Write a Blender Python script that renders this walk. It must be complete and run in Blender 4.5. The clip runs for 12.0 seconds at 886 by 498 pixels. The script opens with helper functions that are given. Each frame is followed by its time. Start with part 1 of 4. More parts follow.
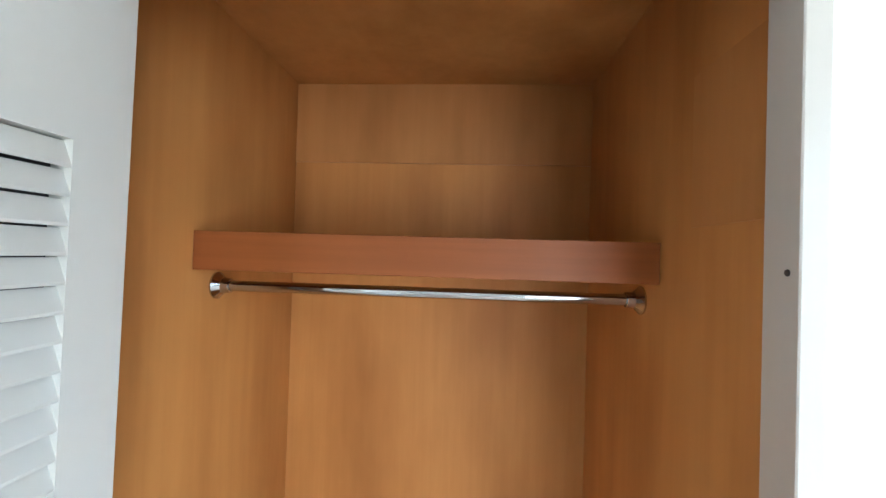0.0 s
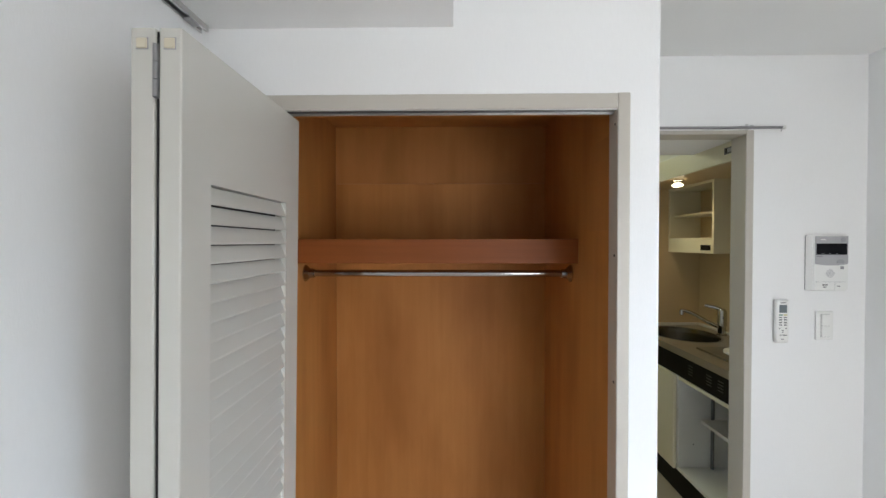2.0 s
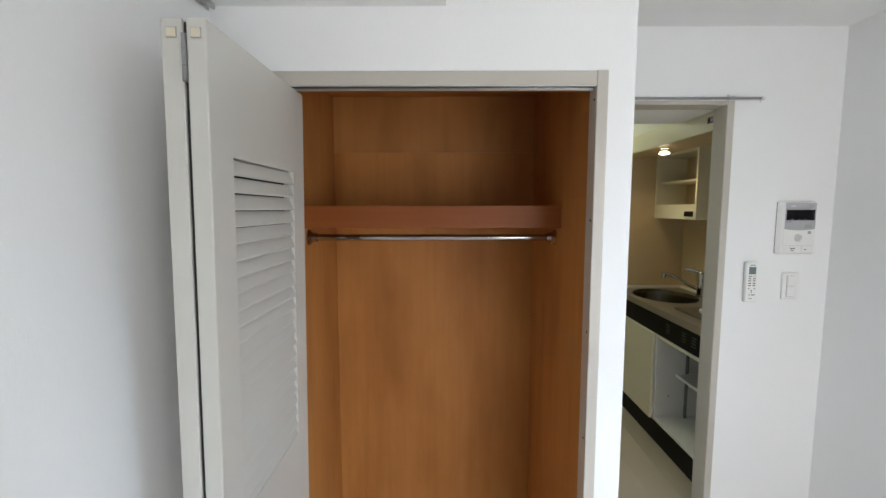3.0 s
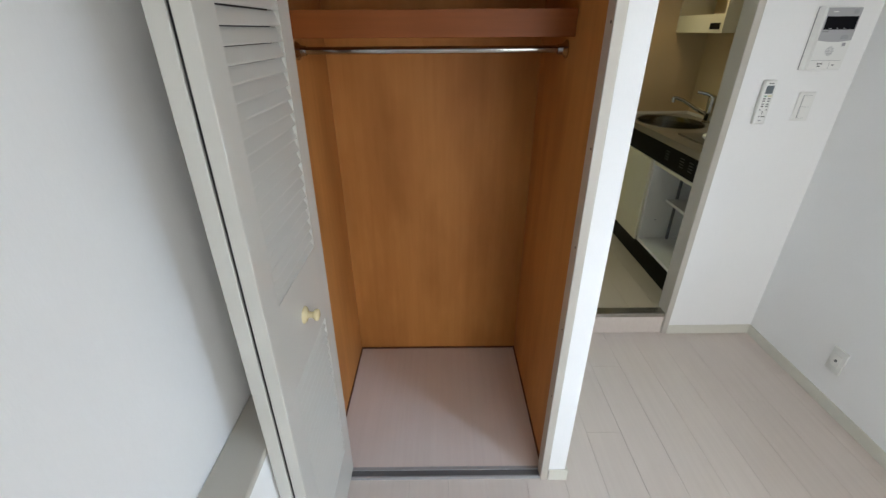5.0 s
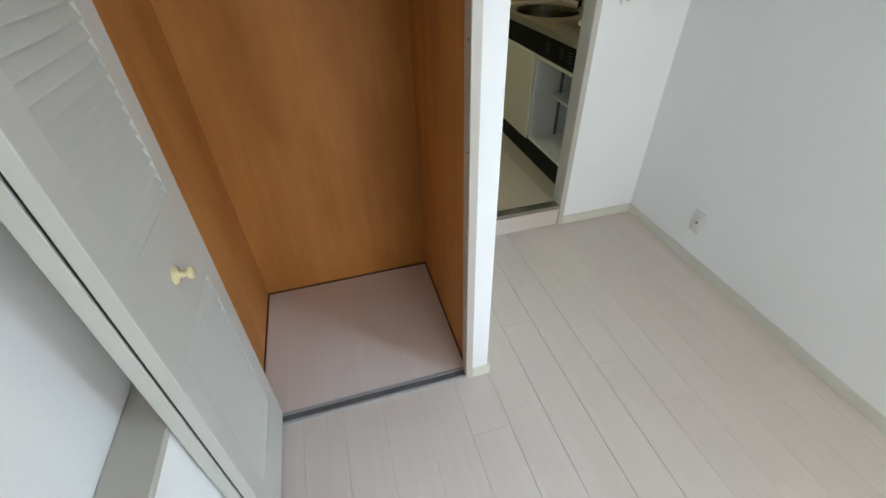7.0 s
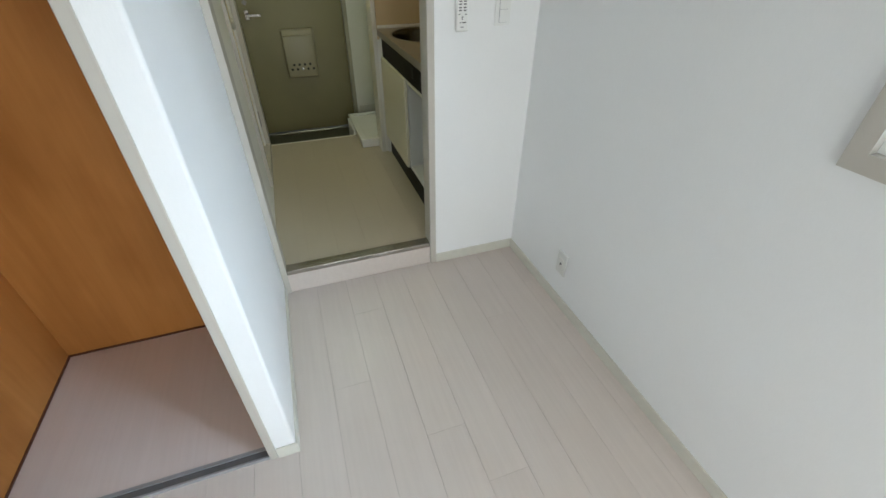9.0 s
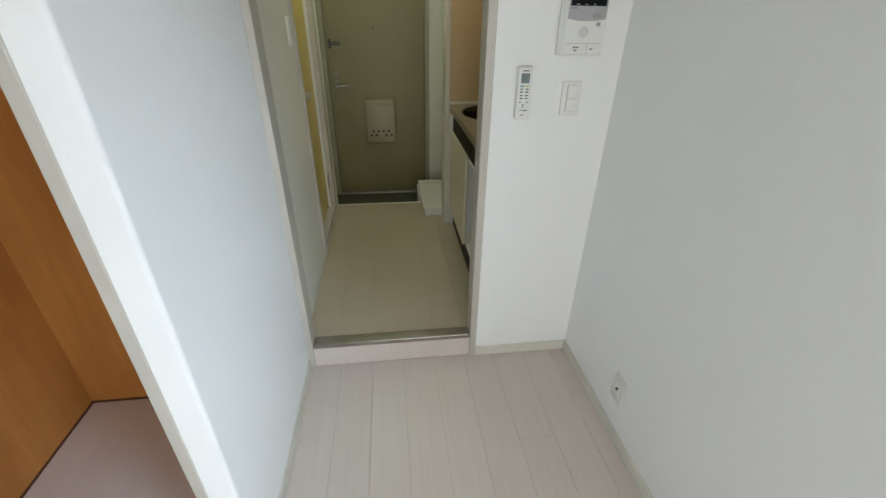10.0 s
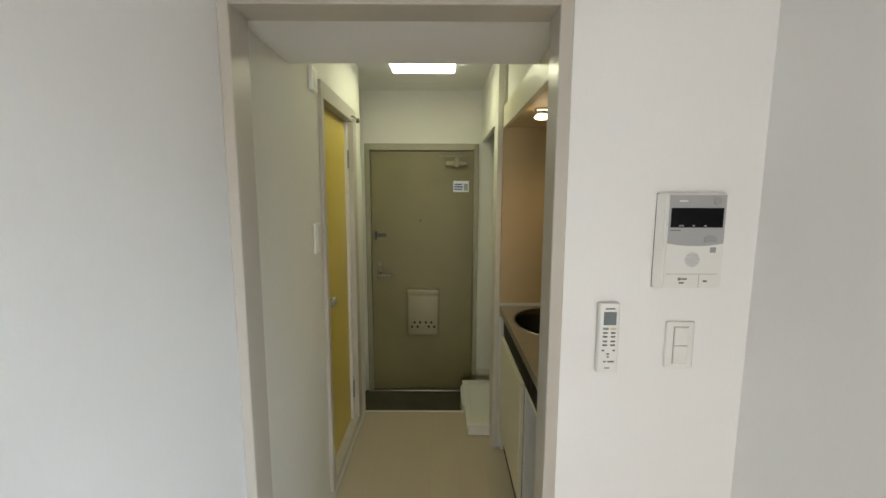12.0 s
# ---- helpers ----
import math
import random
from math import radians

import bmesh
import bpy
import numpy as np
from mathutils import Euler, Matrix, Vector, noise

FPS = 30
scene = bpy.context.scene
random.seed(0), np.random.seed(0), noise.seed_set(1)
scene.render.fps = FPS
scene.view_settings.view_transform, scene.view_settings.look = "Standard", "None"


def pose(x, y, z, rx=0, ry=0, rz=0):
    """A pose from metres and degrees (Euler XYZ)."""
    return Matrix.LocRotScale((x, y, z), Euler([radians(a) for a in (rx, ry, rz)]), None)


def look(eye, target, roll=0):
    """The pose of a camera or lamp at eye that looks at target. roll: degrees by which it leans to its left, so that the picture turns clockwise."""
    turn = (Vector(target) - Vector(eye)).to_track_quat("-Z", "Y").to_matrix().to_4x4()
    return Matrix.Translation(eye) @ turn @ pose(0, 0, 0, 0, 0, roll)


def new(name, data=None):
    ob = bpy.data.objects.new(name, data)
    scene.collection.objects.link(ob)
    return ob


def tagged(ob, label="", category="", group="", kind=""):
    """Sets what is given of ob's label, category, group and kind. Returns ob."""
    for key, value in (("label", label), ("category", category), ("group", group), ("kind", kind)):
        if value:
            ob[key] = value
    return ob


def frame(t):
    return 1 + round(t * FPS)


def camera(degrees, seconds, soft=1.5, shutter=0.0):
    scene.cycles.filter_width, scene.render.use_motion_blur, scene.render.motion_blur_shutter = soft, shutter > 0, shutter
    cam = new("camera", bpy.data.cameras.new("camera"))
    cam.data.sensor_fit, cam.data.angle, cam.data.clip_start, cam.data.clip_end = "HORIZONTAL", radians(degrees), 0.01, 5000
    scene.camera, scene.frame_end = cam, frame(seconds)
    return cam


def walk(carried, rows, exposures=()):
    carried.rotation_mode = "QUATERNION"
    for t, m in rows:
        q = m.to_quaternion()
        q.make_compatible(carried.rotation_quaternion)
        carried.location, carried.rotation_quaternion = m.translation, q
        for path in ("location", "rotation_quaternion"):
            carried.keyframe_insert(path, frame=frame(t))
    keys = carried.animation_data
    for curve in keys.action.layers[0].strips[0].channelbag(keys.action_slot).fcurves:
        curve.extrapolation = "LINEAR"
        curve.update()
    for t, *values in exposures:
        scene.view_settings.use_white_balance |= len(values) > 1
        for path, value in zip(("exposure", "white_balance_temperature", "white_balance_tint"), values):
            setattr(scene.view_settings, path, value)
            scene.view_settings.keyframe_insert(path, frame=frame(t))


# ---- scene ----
# stops, kelvin and tint by which the hand-held camera adapts
EXPOSURES = [
    (0.0, 0.78, 5500, 5),
    (0.5, 0.12, 6100, 11),
    (1.0, 0.04, 6100, 11),
    (1.5, -0.13, 6080, 11),
    (2.5, -0.23, 6100, 11),
    (4.5, -0.33, 6150, 10),
    (5.5, -0.41, 6180, 10),
    (6.5, -0.48, 6200, 9),
    (7.5, -0.29, 6000, 5),
    (9.5, -0.42, 6130, 7),
    (10.5, -0.47, 6400, 8),
    (11.0, -0.48, 6520, 9),
    (12.0, -0.30, 6700, 11),
]
DAY, DAY2, SKY, HALL, SINK, LAMPGLOW, BULBGLOW = 3.0, 27.0, 84.0, 3.3, 3.1, 5.0, 8.0
cam = camera(93.3, 12.0)
PATH = [
    (0, (0.362, 0.434, 1.527), (0.230, 2.430, 1.552), 1.7),
    (0.5, (0.355, 0.294, 1.534), (0.238, 2.290, 1.559), 1.0),
    (1, (0.322, 0.166, 1.545), (0.239, 2.164, 1.560), 0.5),
    (1.5, (0.303, 0.046, 1.553), (0.242, 2.045, 1.546), 0.2),
    (2, (0.313, -0.045, 1.546), (0.276, 1.955, 1.516), 0.0),
    (2.5, (0.320, -0.117, 1.548), (0.299, 1.881, 1.466), 0.0),
    (4.5, (0.297, -0.164, 1.516), (0.304, 1.696, 0.781), -0.2),
    (5, (0.297, -0.158, 1.506), (0.303, 1.614, 0.578), -0.4),
    (5.5, (0.304, -0.162, 1.494), (0.318, 1.534, 0.435), -1.1),
    (6, (0.300, -0.150, 1.482), (0.376, 1.481, 0.325), -1.6),
    (6.5, (0.298, -0.132, 1.476), (0.494, 1.447, 0.265), -2.1),
    (7, (0.335, -0.105, 1.466), (0.731, 1.405, 0.216), -1.9),
    (7.5, (0.446, -0.110, 1.454), (1.048, 1.318, 0.191), -2.3),
    (7.7, (0.526, -0.139, 1.441), (1.182, 1.277, 0.19), -2.6),
    (9.3, (1.038, 0.013, 1.439), (1.507, 1.574, 0.279), 1.2),
    (9.5, (1.073, 0.049, 1.438), (1.47, 1.657, 0.316), 1.1),
    (10, (1.18, 0.165, 1.468), (1.404, 1.895, 0.49), 0.8),
    (10.5, (1.263, 0.286, 1.497), (1.378, 2.113, 0.691), 0.4),
    (11, (1.26, 0.413, 1.522), (1.319, 2.321, 0.924), 0.2),
    (11.5, (1.251, 0.543, 1.545), (1.272, 2.496, 1.117), 0.4),
    (12, (1.252, 0.697, 1.572), (1.256, 2.68, 1.312), 0.2),
]
walk(cam, [(t, look(eye, target, roll)) for t, eye, target, roll in PATH], EXPOSURES)

# ---- world, daylight, lamps ----
world = bpy.data.worlds.new("world")
scene.world = world
world.use_nodes = True
wn = world.node_tree.nodes
sky = wn.new("ShaderNodeTexSky")
sky.sky_type, sky.sun_disc = "NISHITA", False
sky.sun_elevation, sky.sun_rotation = radians(50), radians(200)
wn["Background"].inputs["Strength"].default_value = 0.12
world.node_tree.links.new(sky.outputs[0], wn["Background"].inputs["Color"])

WIN = dict(y0=-0.95, y1=0.40, z0=1.11, z1=1.95)          # clear opening of the window in the right-hand wall

BACK = dict(x0=0.80, x1=1.94, z0=0.12, z1=1.92)           # clear opening of the balcony window behind the walker


def lamp(name, kind, m, energy, colour, **more):
    data = bpy.data.lights.new(name, kind)
    data.energy, data.color = energy, colour
    for key, value in more.items():
        if key == "size":
            data.size = value
        elif key == "size_y":
            data.shape, data.size_y = "RECTANGLE", value
        elif key == "radius":
            data.shadow_soft_size = value
        elif key == "cone":
            data.spot_size, data.spot_blend = radians(value), 0.6
    ob = new(name, data)
    ob.matrix_world = m
    return ob


lamp("window_daylight", "AREA", look((2.13, (WIN["y0"] + WIN["y1"]) / 2, (WIN["z0"] + WIN["z1"]) / 2), (0, (WIN["y0"] + WIN["y1"]) / 2, (WIN["z0"] + WIN["z1"]) / 2)),
     DAY, (0.96, 0.98, 1.0), size=WIN["y1"] - WIN["y0"], size_y=WIN["z1"] - WIN["z0"])
lamp("balcony_daylight", "AREA", look(((BACK["x0"] + BACK["x1"]) / 2, -1.63, 1.02), ((BACK["x0"] + BACK["x1"]) / 2, 0, 1.02)), DAY2, (1.0, 0.965, 0.91),
     size=BACK["x1"] - BACK["x0"], size_y=BACK["z1"] - BACK["z0"])
lamp("sky_through_window", "AREA", look((3.25, -1.35, 2.45), (0.35, 0.95, 0.35)), SKY, (0.64, 0.82, 1.0), size=0.7, size_y=0.9)
lamp("hall_ceiling_lamp", "AREA", pose(1.14, 3.06, 2.272), HALL, (0.95, 1.0, 0.55), size=0.34, size_y=0.40)
lamp("sink_lamp", "SPOT", pose(1.66, 2.47, 1.868), SINK, (1.0, 0.70, 0.36), radius=0.02, cone=150)

# ---- materials ----


def mat(name, colour, rough=0.5, metal=0.0, grain=0.0, grain_scale=(40, 40, 40), stain=0.0, stain_scale=3.0, bump=0.0, bump_scale=200.0,
        vary=0.0, spec=0.5, tint=None, coat=0.0, emit=None, glow=0.0):
    m = bpy.data.materials.new(name)
    m.use_nodes = True
    nt = m.node_tree
    n, l = nt.nodes, nt.links
    b = n["Principled BSDF"]
    b.inputs["Roughness"].default_value, b.inputs["Metallic"].default_value = rough, metal
    b.inputs["Specular IOR Level"].default_value = spec
    b.inputs["Coat Weight"].default_value = coat
    b.inputs["Coat Roughness"].default_value = 0.15
    if emit:
        b.inputs["Emission Color"].default_value, b.inputs["Emission Strength"].default_value = (*emit, 1), glow
    coords = n.new("ShaderNodeTexCoord")
    geo = n.new("ShaderNodeNewGeometry")
    place = geo.outputs["Position"]
    base = n.new("ShaderNodeRGB")
    base.outputs[0].default_value = (*colour, 1)
    out = base.outputs[0]

    def mixed(a, factor, amount, other):
        mul = n.new("ShaderNodeMath")
        mul.operation = "MULTIPLY"
        l.new(factor, mul.inputs[0])
        mul.inputs[1].default_value = amount
        mx = n.new("ShaderNodeMix")
        mx.data_type = "RGBA"
        l.new(mul.outputs[0], mx.inputs[0])
        l.new(a, mx.inputs[6])
        mx.inputs[7].default_value = (*other, 1)
        return mx.outputs[2]

    dark = tint or tuple(c * 0.55 for c in colour)
    if grain:
        mp = n.new("ShaderNodeMapping")
        mp.inputs["Scale"].default_value = grain_scale
        shift = n.new("ShaderNodeObjectInfo")
        l.new(place, mp.inputs["Vector"])
        tx = n.new("ShaderNodeTexNoise")
        tx.inputs["Scale"].default_value, tx.inputs["Detail"].default_value, tx.inputs["Roughness"].default_value = 1.0, 6, 0.6
        tx.noise_dimensions = "4D"
        w = n.new("ShaderNodeMath")
        w.operation = "MULTIPLY"
        l.new(shift.outputs["Random"], w.inputs[0])
        w.inputs[1].default_value = 37.0
        l.new(w.outputs[0], tx.inputs["W"])
        l.new(mp.outputs[0], tx.inputs["Vector"])
        ramp = n.new("ShaderNodeMapRange")
        ramp.inputs[1].default_value, ramp.inputs[2].default_value = 0.38, 0.66
        l.new(tx.outputs["Fac"], ramp.inputs[0])
        out = mixed(out, ramp.outputs[0], grain, dark)
    if stain:
        st = n.new("ShaderNodeTexNoise")
        st.inputs["Detail"].default_value = 4
        if isinstance(stain_scale, tuple):
            sm = n.new("ShaderNodeMapping")
            sm.inputs["Scale"].default_value = stain_scale
            l.new(place, sm.inputs["Vector"])
            l.new(sm.outputs[0], st.inputs["Vector"])
            st.inputs["Scale"].default_value = 1.0
        else:
            l.new(place, st.inputs["Vector"])
            st.inputs["Scale"].default_value = stain_scale
        r2 = n.new("ShaderNodeMapRange")
        r2.inputs[1].default_value, r2.inputs[2].default_value = 0.42, 0.72
        l.new(st.outputs["Fac"], r2.inputs[0])
        out = mixed(out, r2.outputs[0], stain, dark)
    if vary:
        oi = n.new("ShaderNodeObjectInfo")
        out = mixed(out, oi.outputs["Random"], vary, dark)
    l.new(out, b.inputs["Base Color"])
    if bump:
        bt = n.new("ShaderNodeTexNoise")
        bt.inputs["Scale"].default_value, bt.inputs["Detail"].default_value = 1.0, 3
        bm_ = n.new("ShaderNodeMapping")
        bm_.inputs["Scale"].default_value = bump_scale if isinstance(bump_scale, tuple) else (bump_scale,) * 3
        l.new(place, bm_.inputs["Vector"])
        l.new(bm_.outputs[0], bt.inputs["Vector"])
        bp = n.new("ShaderNodeBump")
        bp.inputs["Strength"].default_value, bp.inputs["Distance"].default_value = bump, 0.002
        l.new(bt.outputs["Fac"], bp.inputs["Height"])
        l.new(bp.outputs[0], b.inputs["Normal"])
    return m


WALLPAPER = mat("white_wallpaper", (0.86, 0.86, 0.85), 0.75, grain=0.03, grain_scale=(260, 260, 60), stain=0.03, bump=0.13, bump_scale=(420, 420, 130), spec=0.3)
CEILING = mat("ceiling_paper", (0.84, 0.84, 0.82), 0.85, stain=0.03, bump=0.15, bump_scale=200, spec=0.2)
TRIM = mat("grey_beige_paint", (0.50, 0.467, 0.408), 0.32, stain=0.05, bump=0.04, bump_scale=90, coat=0.15)
TRIM_DOOR = mat("door_paint", (0.58, 0.57, 0.52), 0.30, stain=0.05, bump=0.05, bump_scale=70, coat=0.2)
SKIRTING = mat("cream_skirting", (0.66, 0.64, 0.56), 0.45, grain=0.06)
PLY = mat("lauan_plywood", (0.530, 0.236, 0.064), 0.55, grain=0.19, grain_scale=(30, 30, 1.1), stain=0.50, stain_scale=(6, 6, 1.8), bump=0.05, bump_scale=60,
          tint=(0.265, 0.090, 0.015), spec=0.25)
PLY_UP = mat("lauan_plywood_upper", (0.470, 0.208, 0.060), 0.55, grain=0.18, grain_scale=(34, 34, 1.3), stain=0.5, stain_scale=(7, 7, 2.2), bump=0.05,
             bump_scale=60, tint=(0.265, 0.105, 0.022), spec=0.25)
EDGEWOOD = mat("reddish_edge_board", (0.27, 0.082, 0.020), 0.40, spec=0.2, grain=0.35, grain_scale=(1.5, 30, 50), stain=0.15, tint=(0.15, 0.038, 0.009))
DARKTRIM = mat("dark_brown_bead", (0.10, 0.030, 0.012), 0.5, grain=0.2)
PLANK = mat("whitewashed_plank", (0.66, 0.583, 0.525), 0.38, grain=0.16, grain_scale=(70, 2.6, 40), stain=0.08, vary=0.13, bump=0.03, bump_scale=120,
            tint=(0.46, 0.38, 0.34), coat=0.1)
GROOVE = mat("plank_joint", (0.40, 0.34, 0.30), 0.8, stain=0.2)
CLOSET_FLOOR = mat("pinkish_closet_board", (0.68, 0.595, 0.555), 0.42, grain=0.12, grain_scale=(60, 2.2, 40), tint=(0.42, 0.33, 0.30), stain=0.08)
VINYL = mat("beige_vinyl", (0.50, 0.43, 0.32), 0.34, grain=0.10, grain_scale=(50, 3, 40), stain=0.08, vary=0.22, tint=(0.42, 0.36, 0.27))
VINYL_SEAM = mat("vinyl_seam", (0.34, 0.285, 0.205), 0.6)
ALU = mat("brushed_aluminium", (0.62, 0.62, 0.61), 0.34, 1.0, grain=0.08, grain_scale=(3, 120, 120), stain=0.04)
WORN_ALU = mat("worn_aluminium", (0.46, 0.44, 0.41), 0.24, 1.0, grain=0.2, grain_scale=(5, 150, 150), stain=0.35, stain_scale=9, tint=(0.20, 0.18, 0.15))
DULL = mat("dull_grey_metal", (0.30, 0.30, 0.30), 0.45, 0.8)
CHROME = mat("chrome", (0.50, 0.50, 0.50), 0.10, 1.0)
STEEL = mat("stainless_steel", (0.27, 0.25, 0.22), 0.30, 1.0, grain=0.12, grain_scale=(30, 30, 30), stain=0.15)
COUNTER = mat("worktop_steel", (0.42, 0.375, 0.30), 0.32, 0.7, grain=0.15, grain_scale=(120, 120, 120), stain=0.15)
# bowl steel, darkened in colour for the dim recess it would reflect
BOWL = mat("dull_sink_steel_shaded", (0.11, 0.10, 0.082), 0.24, 0.9, stain=0.2)
DARKPLATE = mat("dark_metal", (0.06, 0.06, 0.06), 0.35, 0.6)
BLACK = mat("black_panel", (0.009, 0.008, 0.007), 0.45, stain=0.1, spec=0.10)
# near-black for the fold's gasket, and for shade put into gaps, slots and holes
BLACKGAP = mat("black_gasket_and_shade", (0.010, 0.010, 0.010), 0.7)
CREAM = mat("cream_cabinet_laminate", (0.68, 0.64, 0.48), 0.35, stain=0.06)
WHITE_IN = mat("white_melamine", (0.72, 0.71, 0.66), 0.4, stain=0.06)
HALLWALL = mat("hall_wallpaper", (0.74, 0.73, 0.66), 0.7, grain=0.04, stain=0.05, bump=0.15, bump_scale=240, spec=0.3)
NICHE = mat("kitchen_panel", (0.56, 0.43, 0.25), 0.42, stain=0.06)
STEELDOOR = mat("olive_beige_steel_door", (0.210, 0.182, 0.080), 0.45, stain=0.22, stain_scale=4.0, bump=0.04, bump_scale=120)
DOORFRAME = mat("olive_grey_steel_frame", (0.34, 0.32, 0.23), 0.42, stain=0.1)
MAILBOX = mat("beige_enamel", (0.28, 0.25, 0.15), 0.35, stain=0.08)
YELLOW = mat("yellow_bathroom_door", (0.58, 0.44, 0.07), 0.35, stain=0.08)
WHITE_PL = mat("white_plastic", (0.80, 0.80, 0.77), 0.35, stain=0.03)
WHITE_PL2 = mat("warm_white_plastic", (0.74, 0.73, 0.69), 0.4, stain=0.03)
GREY_PL = mat("grey_plastic", (0.33, 0.33, 0.34), 0.4)
GREY_DARK = mat("dark_grey_print", (0.12, 0.12, 0.12), 0.5)
LCD = mat("grey_green_lcd", (0.18, 0.21, 0.22), 0.15)
SCREEN = mat("black_screen", (0.006, 0.006, 0.008), 0.25, spec=0.15)
GREEN_BTN = mat("green_button", (0.20, 0.36, 0.26), 0.5)
YELLOW_BTN = mat("yellow_button", (0.62, 0.58, 0.30), 0.5)
BLUE = mat("blue_print", (0.05, 0.12, 0.34), 0.5)
IVORY = mat("ivory_plastic", (0.74, 0.64, 0.38), 0.22, coat=0.4, stain=0.05)
CONCRETE = mat("dark_entry_tile", (0.070, 0.068, 0.046), 0.45, stain=0.35, stain_scale=9, bump=0.2, bump_scale=60, tint=(0.12, 0.115, 0.085))
OUTLET = mat("greyed_white_plastic", (0.71, 0.71, 0.68), 0.4, stain=0.05)
SLOT = mat("dark_vent_slot", (0.055, 0.052, 0.048), 0.5)
RAIL = mat("grey_anodised_rail", (0.36, 0.36, 0.37), 0.38, 0.25, stain=0.1)
PAD = mat("cream_felt_pad", (0.66, 0.60, 0.46), 0.8, stain=0.1)
PANEL_GREY = mat("light_grey_panel", (0.40, 0.40, 0.41), 0.4, stain=0.03)
PAPER = mat("paper_label", (0.75, 0.77, 0.78), 0.5)
DIFFUSER = mat("lamp_diffuser", (0.85, 0.86, 0.80), 0.4, emit=(0.96, 1.0, 0.86), glow=LAMPGLOW)
BULB = mat("warm_lamp_glass", (0.9, 0.8, 0.6), 0.3, emit=(1.0, 0.80, 0.48), glow=BULBGLOW)
BRONZE = mat("dark_bronze_sash", (0.030, 0.026, 0.024), 0.35, 0.5)


def glass_mat():
    m = bpy.data.materials.new("window_glass")
    m.use_nodes = True
    b = m.node_tree.nodes["Principled BSDF"]
    b.inputs["Base Color"].default_value = (0.95, 0.97, 0.97, 1)
    b.inputs["Transmission Weight"].default_value, b.inputs["Roughness"].default_value, b.inputs["IOR"].default_value = 1.0, 0.02, 1.45
    return m


GLASS = glass_mat()

# ---- mesh helpers ----


def box(bm, x0, x1, y0, y1, z0, z1, bevel=0.0, seg=1):
    """Adds a box between two corners, with its edges rounded."""
    made = bmesh.ops.create_cube(bm, size=1.0)["verts"]
    bmesh.ops.scale(bm, vec=(abs(x1 - x0), abs(y1 - y0), abs(z1 - z0)), verts=made)
    bmesh.ops.translate(bm, vec=((x0 + x1) / 2, (y0 + y1) / 2, (z0 + z1) / 2), verts=made)
    if bevel:
        edges = list({e for v in made for e in v.link_edges})
        bmesh.ops.bevel(bm, geom=edges, offset=bevel, segments=seg, affect="EDGES", profile=0.5)
    return bm


def boxes(*rows, bevel=0.0, seg=1):
    bm = bmesh.new()
    for r in rows:
        box(bm, *r, bevel=bevel, seg=seg)
    return bm


def lathe(profile, m=None, sides=32, sx=1.0, sy=1.0, caps=True):
    """A body of revolution about z from (radius, height) pairs."""
    bm = bmesh.new()
    rings = []
    for r, z in profile:
        rings.append([bm.verts.new((sx * r * math.cos(2 * math.pi * i / sides), sy * r * math.sin(2 * math.pi * i / sides), z)) for i in range(sides)])
    for a, b in zip(rings, rings[1:]):
        for i in range(sides):
            bm.faces.new((a[i], a[(i + 1) % sides], b[(i + 1) % sides], b[i]))
    for ring in (rings[0], rings[-1]) if caps else ():
        try:
            bm.faces.new(ring)
        except ValueError:
            pass
    bmesh.ops.recalc_face_normals(bm, faces=bm.faces)
    if m is not None:
        bm.transform(m)
    return bm


def tube(points, radius, sides=14):
    """A round bar along a line of points."""
    bm = bmesh.new()
    pts = [Vector(p) for p in points]
    rings = []
    for i, p in enumerate(pts):
        d = (pts[min(i + 1, len(pts) - 1)] - pts[max(i - 1, 0)]).normalized()
        side = d.cross(Vector((0, 0, 1)))
        if side.length < 1e-3:
            side = d.cross(Vector((1, 0, 0)))
        side.normalize()
        up = side.cross(d)
        rings.append([bm.verts.new(p + radius * (math.cos(2 * math.pi * k / sides) * side + math.sin(2 * math.pi * k / sides) * up)) for k in range(sides)])
    for a, b in zip(rings, rings[1:]):
        for k in range(sides):
            bm.faces.new((a[k], a[(k + 1) % sides], b[(k + 1) % sides], b[k]))
    bm.faces.new(rings[0])
    bm.faces.new(rings[-1])
    bmesh.ops.recalc_face_normals(bm, faces=bm.faces)
    return bm


def joined(*parts_):
    bm = bmesh.new()
    for p in parts_:
        me = bpy.data.meshes.new("piece")
        p.to_mesh(me)
        p.free()
        bm.from_mesh(me)
        bpy.data.meshes.remove(me)
    return bm


def part(name, bm, material, parent=None, label="", smooth=False):
    """Links a bmesh as one mesh object, under a thing or a part."""
    me = bpy.data.meshes.new(name)
    bm.to_mesh(me)
    bm.free()
    me.materials.append(material)
    for p in me.polygons:
        p.use_smooth = smooth
    if smooth:
        me.set_sharp_from_angle(angle=radians(35))
    ob = new(name, me)
    if parent is not None:
        ob.parent = parent
        ob.matrix_parent_inverse = parent.matrix_basis.inverted()
    if label:
        ob["label"] = label
    return ob


def thing(name, at, label, category, group="", kind=""):
    ob = new(name)
    ob.empty_display_size = 0.05
    ob.matrix_basis = Matrix.Translation(at)
    bpy.context.view_layer.update()
    return tagged(ob, label, category, group, kind)


def setting(name, bm, material, label, category, smooth=False):
    return tagged(part(name, bm, material, smooth=smooth), label, category, kind="structure")


